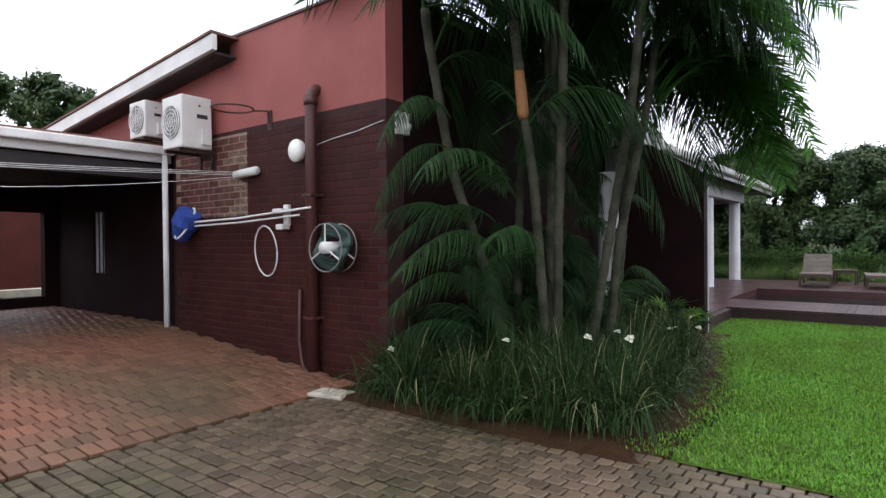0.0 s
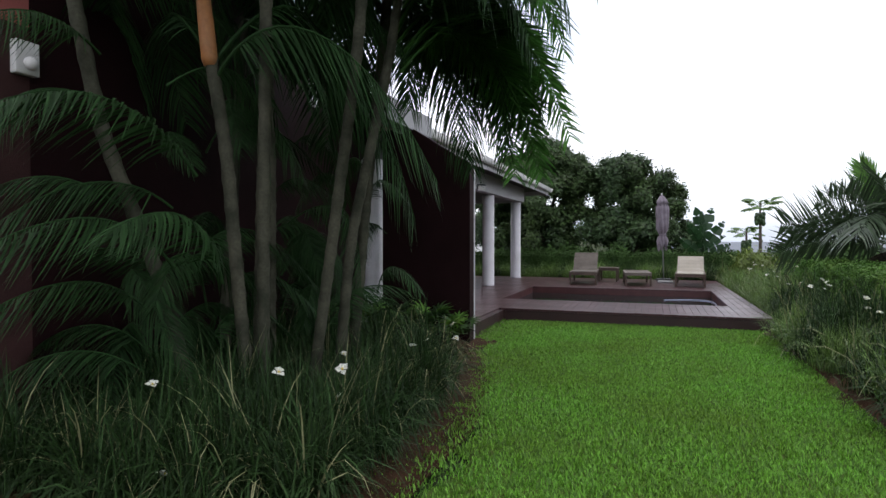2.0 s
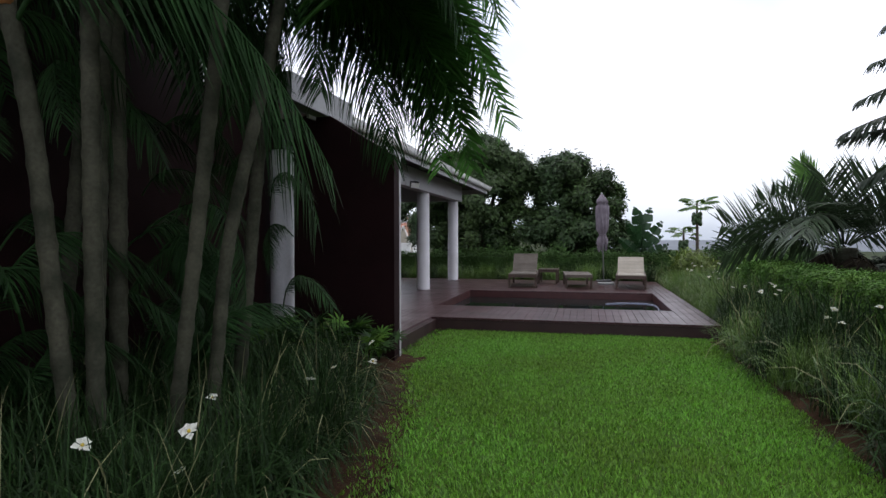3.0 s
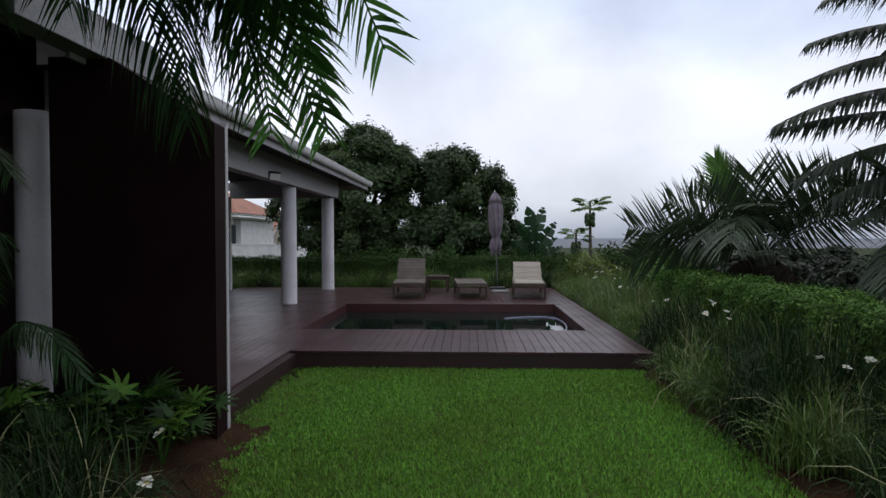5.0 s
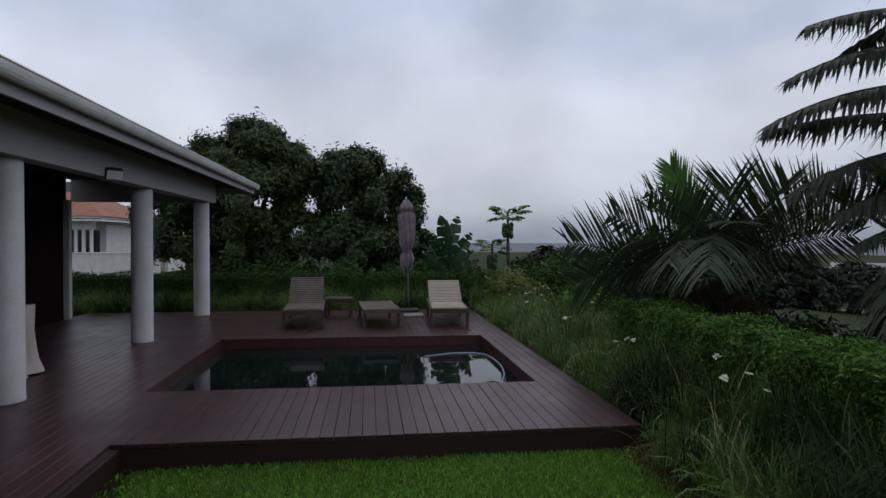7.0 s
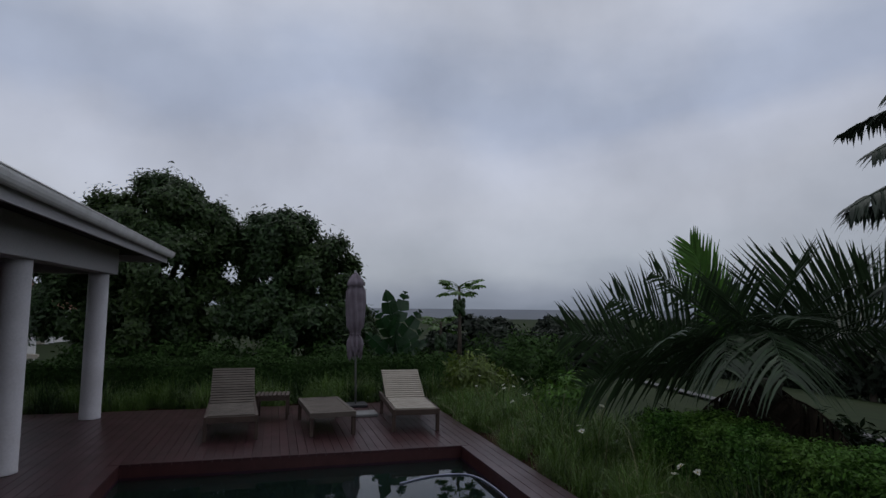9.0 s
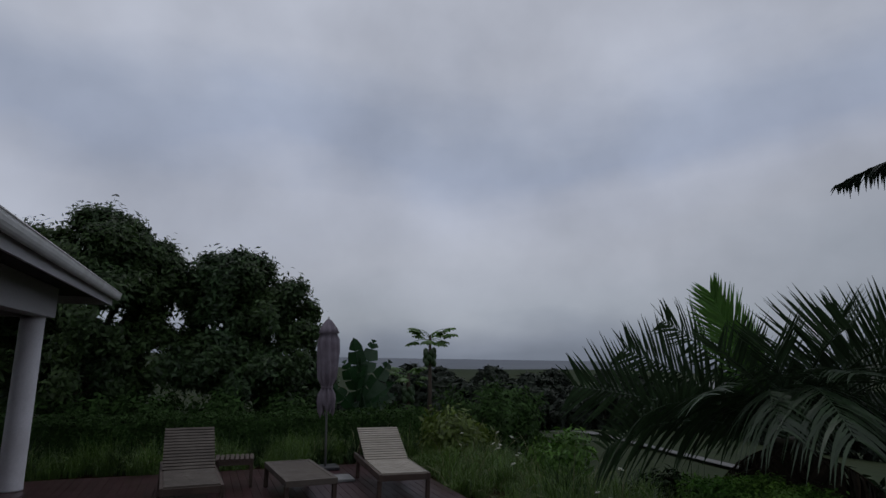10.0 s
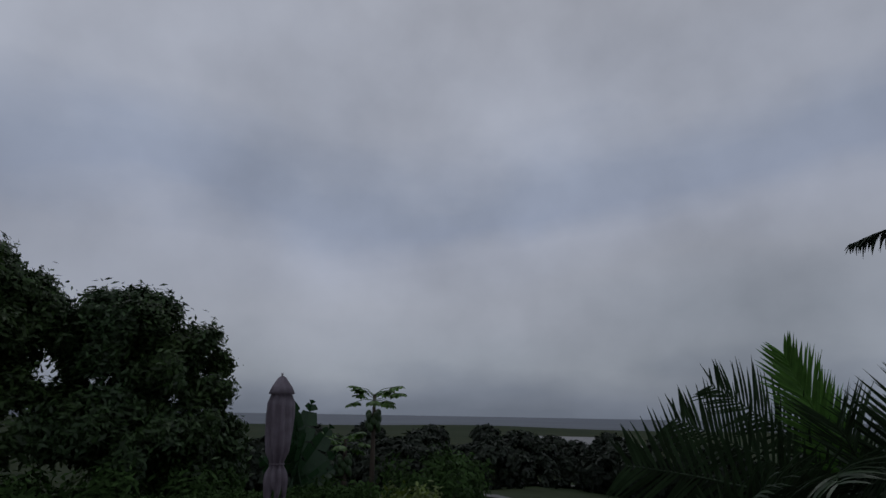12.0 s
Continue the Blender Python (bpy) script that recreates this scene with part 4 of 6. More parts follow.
def bed_left_ok(x, y):
    if not (4.25 < y < 8.6) or x > lawn_left(y) - (0.16 if y < 7.3 else 0.4) or x < -2.95:
        return False
    return y > 4.25 + 0.25 * max(0, (x + 2.2)) - 0.15


placed = []
while len(placed) < 105:
    x, y = gr.uniform(-2.95, -0.8), gr.uniform(4.2, 8.6)
    if gr.random() < 0.45:
        y = gr.uniform(4.2, 6.6)
    if bed_left_ok(x, y) and all((x - a) ** 2 + (y - b) ** 2 > 0.17 ** 2 for a, b in placed):
        placed.append((x, y))
        grass_clump(x, y, 0.05, SHADEDCLUMPS, "arching strap-leaved clump with palm-bed shade put into its green", "clumps under the palms", gr.uniform(0.45, 0.98), 0.75)
# floppy clumps along the front and the lawn edge of the bed
for k in range(34):
    if k < 20:
        x = -3.0 + 2.25 * (k + gr.random()) / 20
        y = 4.33 + 0.22 * max(0, x + 2.2) + gr.uniform(-0.05, 0.14)
    else:
        y = 4.9 + 3.3 * (k - 20 + gr.random()) / 14
        x = float(lawn_left(y)) - gr.uniform(0.2, 0.34)
    grass_clump(x, y, 0.03, FLATCLUMPS, "low floppy strap-leaved clump spilling over the soil", "edge of the palm bed", gr.uniform(0.6, 0.95), 0.9)
# eastern slope and northern bed, where more clumps take the lit leaf colour
east = []
while len(east) < 175:
    y = gr.uniform(6.2, 21.5) if gr.random() < 0.6 else gr.uniform(6.5, 14.0)
    x = gr.uniform(2.52, 3.35 if y < 14.0 else 4.4)
    if y > 11.6 and x < 2.72:
        continue
    if all((x - a) ** 2 + (y - b) ** 2 > 0.2 ** 2 for a, b in east):
        east.append((x, y))
        grass_clump(x, y, 0.0 + 0.18 * max(0, min(1, (x - 2.3))), LITCLUMPS if gr.random() < (0.35 if y < 13 else 0.9) else SHADEDCLUMPS, "long mid-green grass clump beside the lawn and deck", "grasses by the hedge", gr.uniform(0.55, 1.05), 0.75)
north = []
while len(north) < 70:
    x, y = gr.uniform(-7.5, 3.0), gr.uniform(20.5, 21.3)
    if all((x - a) ** 2 + (y - b) ** 2 > 0.2 ** 2 for a, b in north):
        north.append((x, y))
        grass_clump(x, y, 0.12, LITCLUMPS if gr.random() < 0.8 else SHADEDCLUMPS, "upright green strap-leaved clump behind the deck", "clumps behind the deck", gr.uniform(0.75, 1.05), 0.15)


# ---- white flowers ----
def flower_meshes():
    pet = Shape()
    for k in range(6):
        a = k * math.pi / 3
        r, w, h = (0.045, 0.018, 0.012) if k % 2 else (0.036, 0.013, 0.022)
        c, s = math.cos(a), math.sin(a)
        pts = [(0, 0, 0), (r * 0.55, -w, h), (r, 0, h * 0.7), (r * 0.55, w, h)]
        pet.add([(x * c - y * s, x * s + y * c, z) for x, y, z in pts], [(0, 1, 2, 3)])
    return pet.mesh("petals", PETAL), Shape().ball((0, 0, 0.008), 0.008, 6, 4).mesh("centre", YELLOW), Shape().tube([(0, 0, -0.5), (0.02, 0, -0.25), (0, 0, 0)], 0.003, 4).mesh("stem", STRAP)


PETALS, CENTRE, STEM = flower_meshes()


def white_flower(x, y, z, size=1.0):
    f = thing("white_flower", "white six-petalled flower with a yellow centre on a thin stem", "flower", "white flowers", (x, y, z), gr.uniform(0, 360))
    for name, me in (("petals", PETALS), ("centre", CENTRE), ("stem", STEM)):
        ob = part(name, me, None, f)
        ob.matrix_basis = (pose(0, 0, 0, gr.uniform(15, 50), 0, 0) if name != "stem" else pose(0, 0, 0)) @ Matrix.Scale(size if name != "stem" else 1, 4)


for x, y, z in ((-1.36, 6.0, 0.52), (-1.72, 4.55, 0.60), (-1.2, 4.95, 0.62), (-0.98, 5.3, 0.58), (-0.95, 5.2, 0.44), (-1.45, 4.35, 0.22), (-2.9, 4.45, 0.42), (-3.05, 4.4, 0.25), (-1.05, 6.6, 0.5), (-1.2, 7.3, 0.42), (-1.3, 8.4, 0.42), (-1.1, 7.9, 0.35)):
    white_flower(x, y, z, gr.uniform(0.8, 1.15))
for k in range(26):
    y = gr.uniform(8.5, 20)
    x = gr.uniform(2.7, 3.4) if y < 14 else gr.uniform(2.9, 4.3)
    white_flower(x, y, gr.uniform(0.6, 0.85), gr.uniform(0.7, 1.05))


# ---- hedges and shrubs ----
def hedge(name, x0, y0, x1, y1, z0, z1, n, mat, size, label, seed):
    """A clipped hedge: a twiggy core and a skin of small leaves over an uneven box."""
    r = np.random.default_rng(seed)
    h = thing(name, label, "hedge", "", ((x0 + x1) / 2, (y0 + y1) / 2, z0))
    lx, ly, lz = x1 - x0, y1 - y0, z1 - z0
    part("core", Shape().box(-lx / 2 + 0.07, -ly / 2 + 0.07, 0, lx / 2 - 0.07, ly / 2 - 0.07, lz - 0.07), DARKHEDGE, h)
    areas = np.array([lx * ly * 2.0, lx * lz, lx * lz, ly * lz, ly * lz])
    f = r.choice(5, n, p=areas / areas.sum())
    u, v = r.uniform(-0.5, 0.5, n), r.uniform(-0.5, 0.5, n)
    p, nn = np.zeros((n, 3)), np.zeros((n, 3))
    for k, (ax, sg) in enumerate(((2, 1), (1, -1), (1, 1), (0, -1), (0, 1))):
        m = f == k
        if ax == 2:
            p[m] = np.column_stack([u[m] * lx, v[m] * ly, np.full(m.sum(), lz)])
        elif ax == 1:
            p[m] = np.column_stack([u[m] * lx, np.full(m.sum(), sg * ly / 2), (v[m] + 0.5) * lz])
        else:
            p[m] = np.column_stack([np.full(m.sum(), sg * lx / 2), u[m] * ly, (v[m] + 0.5) * lz])
        nn[m, ax] = sg
    wob = 0.05 * np.sin(p[:, 0] * 5 + 1) * np.sin(p[:, 1] * 4.3) + 0.03 * np.sin(p[:, 1] * 11 + p[:, 2] * 7)
    p += nn * (wob + r.normal(0, 0.03, n))[:, None]
    v, q = cards(p, nn + np.array([0, 0, 0.4]), size, r, 1.7)
    part("leaves", fast_mesh("leaves", v, q, mat), None, h)
    return h


hedge("hedge", 3.38, 6.5, 4.05, 14.5, 0.0, 0.94, 95000, HEDGELEAF, 0.025, "clipped bright green hedge along the garden edge", 1)
hedge("hedge", -9.0, 21.45, 3.2, 21.95, 0.1, 0.90, 34000, DARKHEDGE, 0.042, "low clipped dark green hedge behind the deck", 2)


def shrub(name, at, radius, height, n, mat, size, label, seed, twigs=6):
    r = np.random.default_rng(seed)
    s = thing(name, label, "shrub", "", at)
    tw = Shape()
    for k in range(twigs):
        a = 2 * math.pi * k / twigs
        tw.tube([(0, 0, -0.05), (0.3 * radius * math.cos(a), 0.3 * radius * math.sin(a), height * 0.5), (0.6 * radius * math.cos(a), 0.6 * radius * math.sin(a), height * 0.85)], [0.012, 0.008, 0.003], 5)
    part("twigs", tw, BARK, s)
    cen = unit(r.normal(0, 1, (14, 3))) * [radius * 0.7, radius * 0.7, height * 0.38] + [0, 0, height * 0.55]
    p = cen[r.integers(0, 14, n)] + unit(r.normal(0, 1, (n, 3))) * r.uniform(0.1, 0.45, (n, 1)) * radius
    p[:, 2] = np.maximum(p[:, 2], 0.03)
    v, q = cards(p, unit(p - [0, 0, height * 0.4]) + [0, 0, 0.3], size, r, 1.9)
    part("leaves", fast_mesh("leaves", v, q, mat), None, s)
    return s


shrub("shrub", (3.7, 20.3, 0.2), 0.8, 0.85, 2600, YELLOWLEAF, 0.07, "loose yellow-green shrub at the end of the garden", 5)
shrub("shrub", (4.2, 17.6, 0.1), 0.7, 0.75, 2200, HEDGELEAF, 0.06, "loose green shrub above the slope", 6)
shrub("shrub", (3.4, 22.4, 0.1), 0.9, 1.0, 2600, DARKHEDGE, 0.08, "dark shrub beyond the back hedge", 7)
shrub("shrub", (5.2, 22.8, -0.2), 1.1, 1.5, 3000, DARKHEDGE, 0.09, "dark leafy shrub beyond the garden", 8)
shrub("shrub", (6.9, 24.0, -0.5), 1.2, 1.5, 3000, DARKHEDGE, 0.09, "dark leafy shrub beyond the garden", 9)


for k, x in enumerate((-4.2, -3.0, -1.8, -0.2, 1.2)):
    shrub("shrub", (x, 24.6 + 0.4 * math.sin(k * 2.1), -0.15), 0.95, 1.25, 2200, DARKHEDGE, 0.09, "dark leafy undergrowth below the trees", 40 + k)


# Shrubs added to hide the road, coloured near-black for the darkness under the palms.
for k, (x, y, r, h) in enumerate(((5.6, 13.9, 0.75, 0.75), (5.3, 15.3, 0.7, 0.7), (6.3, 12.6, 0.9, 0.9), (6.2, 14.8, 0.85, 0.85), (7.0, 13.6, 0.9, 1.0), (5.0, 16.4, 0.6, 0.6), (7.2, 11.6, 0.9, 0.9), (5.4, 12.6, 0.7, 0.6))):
    shrub("shrub", (x, y, float(land(x, y)) - 0.02), r, h, 2600, UNDERLEAF, 0.075, "undergrowth added to fill the dark space beneath the feather palms", 60 + k)


# fern-like plants at the end of the deck
def lobed_plant(at, n, size, seed):
    p = thing("lobed_leaf_plant", "low plant with deeply cut green leaves at the deck corner", "plant", "plants at the deck corner", at)
    r = random.Random(seed)
    for k in range(n):
        put_frond(LOBED[k % 2], p, (0, 0, 0.03), k * 137 + r.uniform(-20, 20), r.uniform(15, 55), size * r.uniform(0.8, 1.1), r.uniform(-20, 20)).name = "leaf"


def lobed_leaf(name, mat, seed):
    """A bent stalk with a deeply cut blade of nine lobes at its end."""
    r = np.random.default_rng(seed)
    t = np.linspace(0, 1, 7)
    stalk = np.column_stack([0.36 * t, 0 * t, 0.42 * t - 0.25 * t ** 2.4])
    end = stalk[-1]
    lobes = np.linspace(-2.1, 2.1, 9)
    d = np.column_stack([np.cos(lobes), np.sin(lobes), 0.15 - 0.1 * np.cos(lobes)])
    L = 0.2 * (0.6 + 0.4 * np.cos(lobes / 2)) * r.uniform(0.85, 1.1, 9)
    u = np.linspace(0, 1, 5)
    c = end + d[:, None, :] * (L[:, None] * u)[..., None]
    c[..., 2] -= 0.35 * L[:, None] * u ** 2
    half = np.tile(np.array([[0.02, 0.017, 0.016, 0.011, 0.002]]), (9, 1))
    side = unit(np.cross(d, np.tile([0, 0, 1.0], (9, 1))))
    v, q = joined(tube_arrays(stalk, [0.006] * 7, 5), strips(c, half, side))
    return fast_mesh(name, v, q, mat)


LOBED = [lobed_leaf("leaf", HEDGELEAF, 71), lobed_leaf("leaf", STRAP, 72)]
for at, n, s, k in (((-1.8, 9.05, 0.05), 16, 1.0, 1), ((-1.52, 9.2, 0.05), 12, 0.8, 2), ((-2.25, 8.95, 0.05), 14, 1.1, 3), ((-1.95, 8.6, 0.05), 14, 1.0, 4), ((-1.5, 8.8, 0.05), 12, 0.8, 5), ((-2.4, 8.5, 0.05), 14, 1.1, 6)):
    lobed_plant(at, n, s, k)


# ---- trees ----
def tree(at, blobs, trunk_r, height, n, mat, size, label, seed, group="", name="tree"):
    """A broad-leaved tree: trunk, limbs to each mass of the crown, and a crown of many small leaves."""
    r = np.random.default_rng(seed)
    t = thing(name, label, "tree", group, at)
    fork = height * 0.28
    part("trunk", Shape().tube([(0, 0, -0.6), (0.03, 0, fork * 0.5), (0, 0.05, fork)], [trunk_r * 1.4, trunk_r, trunk_r * 0.85], 12), BARK, t, "", True)
    for (bx, by, bz), br in blobs:
        mid = (bx * 0.45, by * 0.45, fork + (bz - fork) * 0.55)
        part("limb", Shape().tube([(0, 0.05, fork - 0.1), mid, (bx, by, bz)], [trunk_r * 0.55, trunk_r * 0.35, 0.03], 7), BARK, t)
    w = np.array([br ** 2 for _, br in blobs])
    pts, nrm = [], []
    for (c, br), k in zip(blobs, (n * w / w.sum()).astype(int)):
        sub = unit(r.normal(0, 1, (max(8, int(br * 26)), 3)))
        sub[:, 2] = np.where(sub[:, 2] < -0.5, -sub[:, 2], sub[:, 2])
        cen = np.array(c) + sub * br * r.uniform(0.72, 1.0, (len(sub), 1)) * [1, 1, 0.85]
        idx = r.integers(0, len(sub), k)
        off = r.normal(0, 0.12 * br ** 0.5, (k, 3))
        pts.append(cen[idx] + off)
        nrm.append(unit(sub[idx] + off * 1.5))
    p, nn = np.concatenate(pts), np.concatenate(nrm)
    p[:, 2] = np.maximum(p[:, 2], 0.15)
    v, q = cards(p, nn + [0, 0, 0.35], size, r, 2.0)
    part("crown", fast_mesh("crown", v, q, mat), None, t)
    return t


tree((-3.5, 26.6, -0.42), [((0, 0, 4.4), 1.7), ((-1.3, 0.2, 3.9), 1.4), ((1.3, -0.1, 4.0), 1.2), ((0.3, -0.9, 3.2), 1.5), ((-1.6, -0.3, 2.2), 1.4), ((1.5, -0.4, 2.1), 1.3), ((0, -0.6, 1.7), 1.5), ((0.2, 0.1, 5.0), 1.0), ((1.05, 0.0, 4.75), 0.9), ((-2.4, 0.2, 2.9), 1.1)],
     0.22, 5.8, 120000, MANGO, 0.086, "large dense dark green domed tree behind the deck", 1, "trees behind the deck")
tree((0.05, 26.2, -0.42), [((-0.2, 0, 3.8), 1.35), ((0.8, 0, 3.3), 1.2), ((-0.5, -0.2, 3.1), 0.8), ((1.0, -0.2, 2.2), 1.15), ((-0.6, -0.5, 2.0), 1.2), ((0.3, -0.6, 1.5), 1.25), ((1.5, 0, 1.5), 0.9), ((-0.3, 0, 4.3), 0.8)],
     0.18, 4.8, 90000, MANGO, 0.086, "dense dark green rounded tree behind the deck", 2, "trees behind the deck")
tree((-5.3, 29.0, -0.2), [((0, 0, 2.8), 1.0), ((0.9, 0, 2.3), 1.1), ((0.2, -0.5, 1.4), 0.95), ((1.5, -0.3, 1.3), 1.1), ((-0.3, 0.2, 3.2), 0.8)],
     0.18, 4.4, 26000, MANGO, 0.11, "dense dark green tree beyond the verandah", 3, "trees behind the deck")
tree((-29.0, 7.6, 0.0), [((0, 0, 7.6), 1.5), ((-1.5, 0, 6.8), 1.4), ((1.6, 0.4, 7.0), 1.4), ((0.3, -1, 6.0), 1.4), ((-0.5, 1, 5.2), 1.4)], 0.2, 8.5, 9000, MANGO, 0.16, "leafy tree behind the carport roof", 4)
tree((-31.0, 11.2, 0.5), [((0, 0, 7.9), 1.3), ((-1.5, 0, 7.2), 1.2), ((1.6, 0.4, 7.3), 1.2), ((0, 0.5, 6.2), 1.3)], 0.2, 8.6, 7000, MANGO, 0.16, "leafy tree behind the carport roof", 5)

FARTREE = tree((20, 70, float(land(20, 70))), [((0, 0, 4.6), 3.0), ((-2.6, 0.5, 3.6), 2.4), ((2.7, -0.4, 3.8), 2.5), ((0.5, -1.5, 2.6), 2.6), ((-2, -1, 1.8), 2.0), ((2.4, -1, 1.8), 2.0)],
               0.3, 8, 5000, FARLEAF, 0.5, "dark tree on the slope towards the sea", 6, "far trees")
ft = random.Random(31)
for bearing, dist, size in ((24, 62, 0.9), (27, 75, 1.0), (29, 58, 0.8), (31.5, 68, 1.0), (34, 80, 0.85), (36, 60, 0.75), (38.5, 56, 0.72), (41, 75, 1.0), (46, 90, 1.0), (50, 80, 1.1), (54, 70, 1.1), (58, 75, 1.1), (20, 66, 0.9), (16, 70, 0.9), (12, 75, 1.0), (8, 60, 0.9), (44, 130, 1.2), (49, 140, 1.2), (33, 150, 1.4), (27, 160, 1.4), (38, 170, 1.4), (22, 150, 1.4), (64, 80, 1.1)):
    x, y = -1.3 + dist * math.sin(radians(bearing)), 11.9 + dist * math.cos(radians(bearing))
    copy_thing(FARTREE, pose(x, y, float(land(x, y)) - ft.uniform(0.7, 1.5), 0, 0, ft.uniform(0, 360)) @ Matrix.Scale(size, 4))


# ---- strelitzia and papayas ----
def broad_leaf(seed, length=1.15, width=0.21):
    r = np.random.default_rng(seed)
    k = 16
    t = np.linspace(0, 1, k)
    c = np.column_stack([0.12 * t ** 2 * length, np.zeros(k), length * t])
    half = width * np.sin(np.clip(t * 0.93 + 0.07, 0, 1) * np.pi) ** 0.6
    pieces = []
    i = 0
    while i < k - 1:
        j = min(k - 1, i + int(r.integers(2, 5)))
        for sg in (1, -1):
            n = j - i + 1
            tip = c[i:j + 1] + np.column_stack([-0.05 * np.ones(n) * r.uniform(0.5, 2.5), sg * half[i:j + 1] * r.uniform(0.85, 1.05), np.linspace(0.07, 0.02 - 0.03 * r.random(), n)])
            v = np.stack([c[i:j + 1], tip], 1).reshape(-1, 3)
            a = np.arange(n - 1) * 2
            pieces.append((v, np.stack([a, a + 1, a + 3, a + 2], -1)))
        i = j
    pieces.append(tube_arrays(np.column_stack([c[:, 0] + 0.004, c[:, 1], c[:, 2]]), list(0.014 * (1 - 0.8 * t)), 5))
    pieces.append(tube_arrays([(-0.25, 0, -0.9), (-0.08, 0, -0.4), (0, 0, 0.0)], [0.03, 0.022, 0.015], 5))
    return fast_mesh("leaf", *joined(*pieces), BANANA)


BROAD = [broad_leaf(80 + i) for i in range(3)]
strel = thing("wild_banana", "clump of tall paddle-shaped torn green leaves", "plant", "", (2.35, 22.5, 0.08))
for k, (az, tilt, h, s) in enumerate(((200, 30, 1.0, 0.85), (160, 12, 1.25, 0.95), (20, 15, 1.3, 0.9), (-10, 35, 1.0, 0.9), (90, 10, 1.2, 0.9), (185, 50, 0.75, 0.8), (5, 60, 0.7, 0.8), (250, 25, 0.9, 0.8), (330, 48, 0.85, 0.75))):
    part("leaf", BROAD[k % 3], None, strel).matrix_basis = pose(0, 0, h, 0, 0, az) @ pose(0, 0, 0, 0, tilt, 0) @ pose(0, 0, 0, 0, 0, 90 if k % 2 else 60) @ Matrix.Scale(s, 4)


def papaya_leaf(seed):
    r = np.random.default_rng(seed)
    v, q = tube_arrays([(0, 0, 0), (0.25, 0, 0.06), (0.5, 0, 0.02)], [0.012, 0.009, 0.007], 5)
    pieces = [(v, q)]
    for a in (-130, -85, -42, 0, 42, 85, 130):
        ca, sa = math.cos(radians(a)), math.sin(radians(a))
        L = (0.3 if abs(a) < 50 else 0.22) * r.uniform(0.9, 1.1)
        s = np.linspace(0, 1, 5)
        c = np.column_stack([0.5 + ca * L * s, sa * L * s, 0.02 - 0.12 * s ** 2])
        half = np.array([[0.03, 0.065, 0.085, 0.055, 0.006]])
        pieces.append(strips(c[None], half, np.array([[-sa, ca, 0.0]])))
        for b in (-1, 1):
            c2 = np.column_stack([0.5 + ca * L * 0.5 + s * 0.1 * (ca - b * sa), sa * L * 0.5 + s * 0.1 * (sa + b * ca), -0.01 - 0.07 * s ** 2])
            pieces.append(strips(c2[None], half * 0.55, unit(np.array([[-(sa + b * ca), ca - b * sa, 0.0]]))))
    return fast_mesh("leaf", *joined(*pieces), PAPAYA)


PLEAF = [papaya_leaf(90), papaya_leaf(91)]


def papaya(at, height, n, size, fruit, seed):
    p = thing("papaya_tree", "slender papaya tree with lobed leaves and green fruit", "tree", "papaya trees", at)
    r = random.Random(seed)
    part("trunk", Shape().tube([(0, 0, -0.4), (0.02, 0, height * 0.5), (0, 0, height)], [0.06, 0.05, 0.03], 10), BARK, p, "", True)
    for k in range(n):
        part("leaf", PLEAF[k % 2], None, p).matrix_basis = pose(0, 0, height - 0.012 * k, 0, 0, k * 137.5 + r.uniform(-15, 15)) @ pose(0, 0, 0, 0, -26 + 44 * k / n + r.uniform(-8, 8), 0) @ Matrix.Scale(size * r.uniform(0.85, 1.1), 4)
    if fruit:
        for k in range(14):
            a = k * 2.4
            part("fruit", FRUITMESH, None, p).matrix_basis = pose(0.10 * math.cos(a), 0.10 * math.sin(a), height - 0.36 - 0.022 * k)


FRUITMESH = Shape().ball((0, 0, 0), 0.068, 8, 6, (1, 1, 1.35)).mesh("fruit", FRUIT, True)
papaya((4.02, 22.9, -0.2), 2.72, 11, 0.8, True, 1)
papaya((3.72, 23.5, -0.2), 1.85, 9, 0.75, True, 2)


# ---- deck furniture ----
def slab(x0, y0, z0, x1, y1, z1, m=None):
    return Shape().box(x0, y0, z0, x1, y1, z1, m)


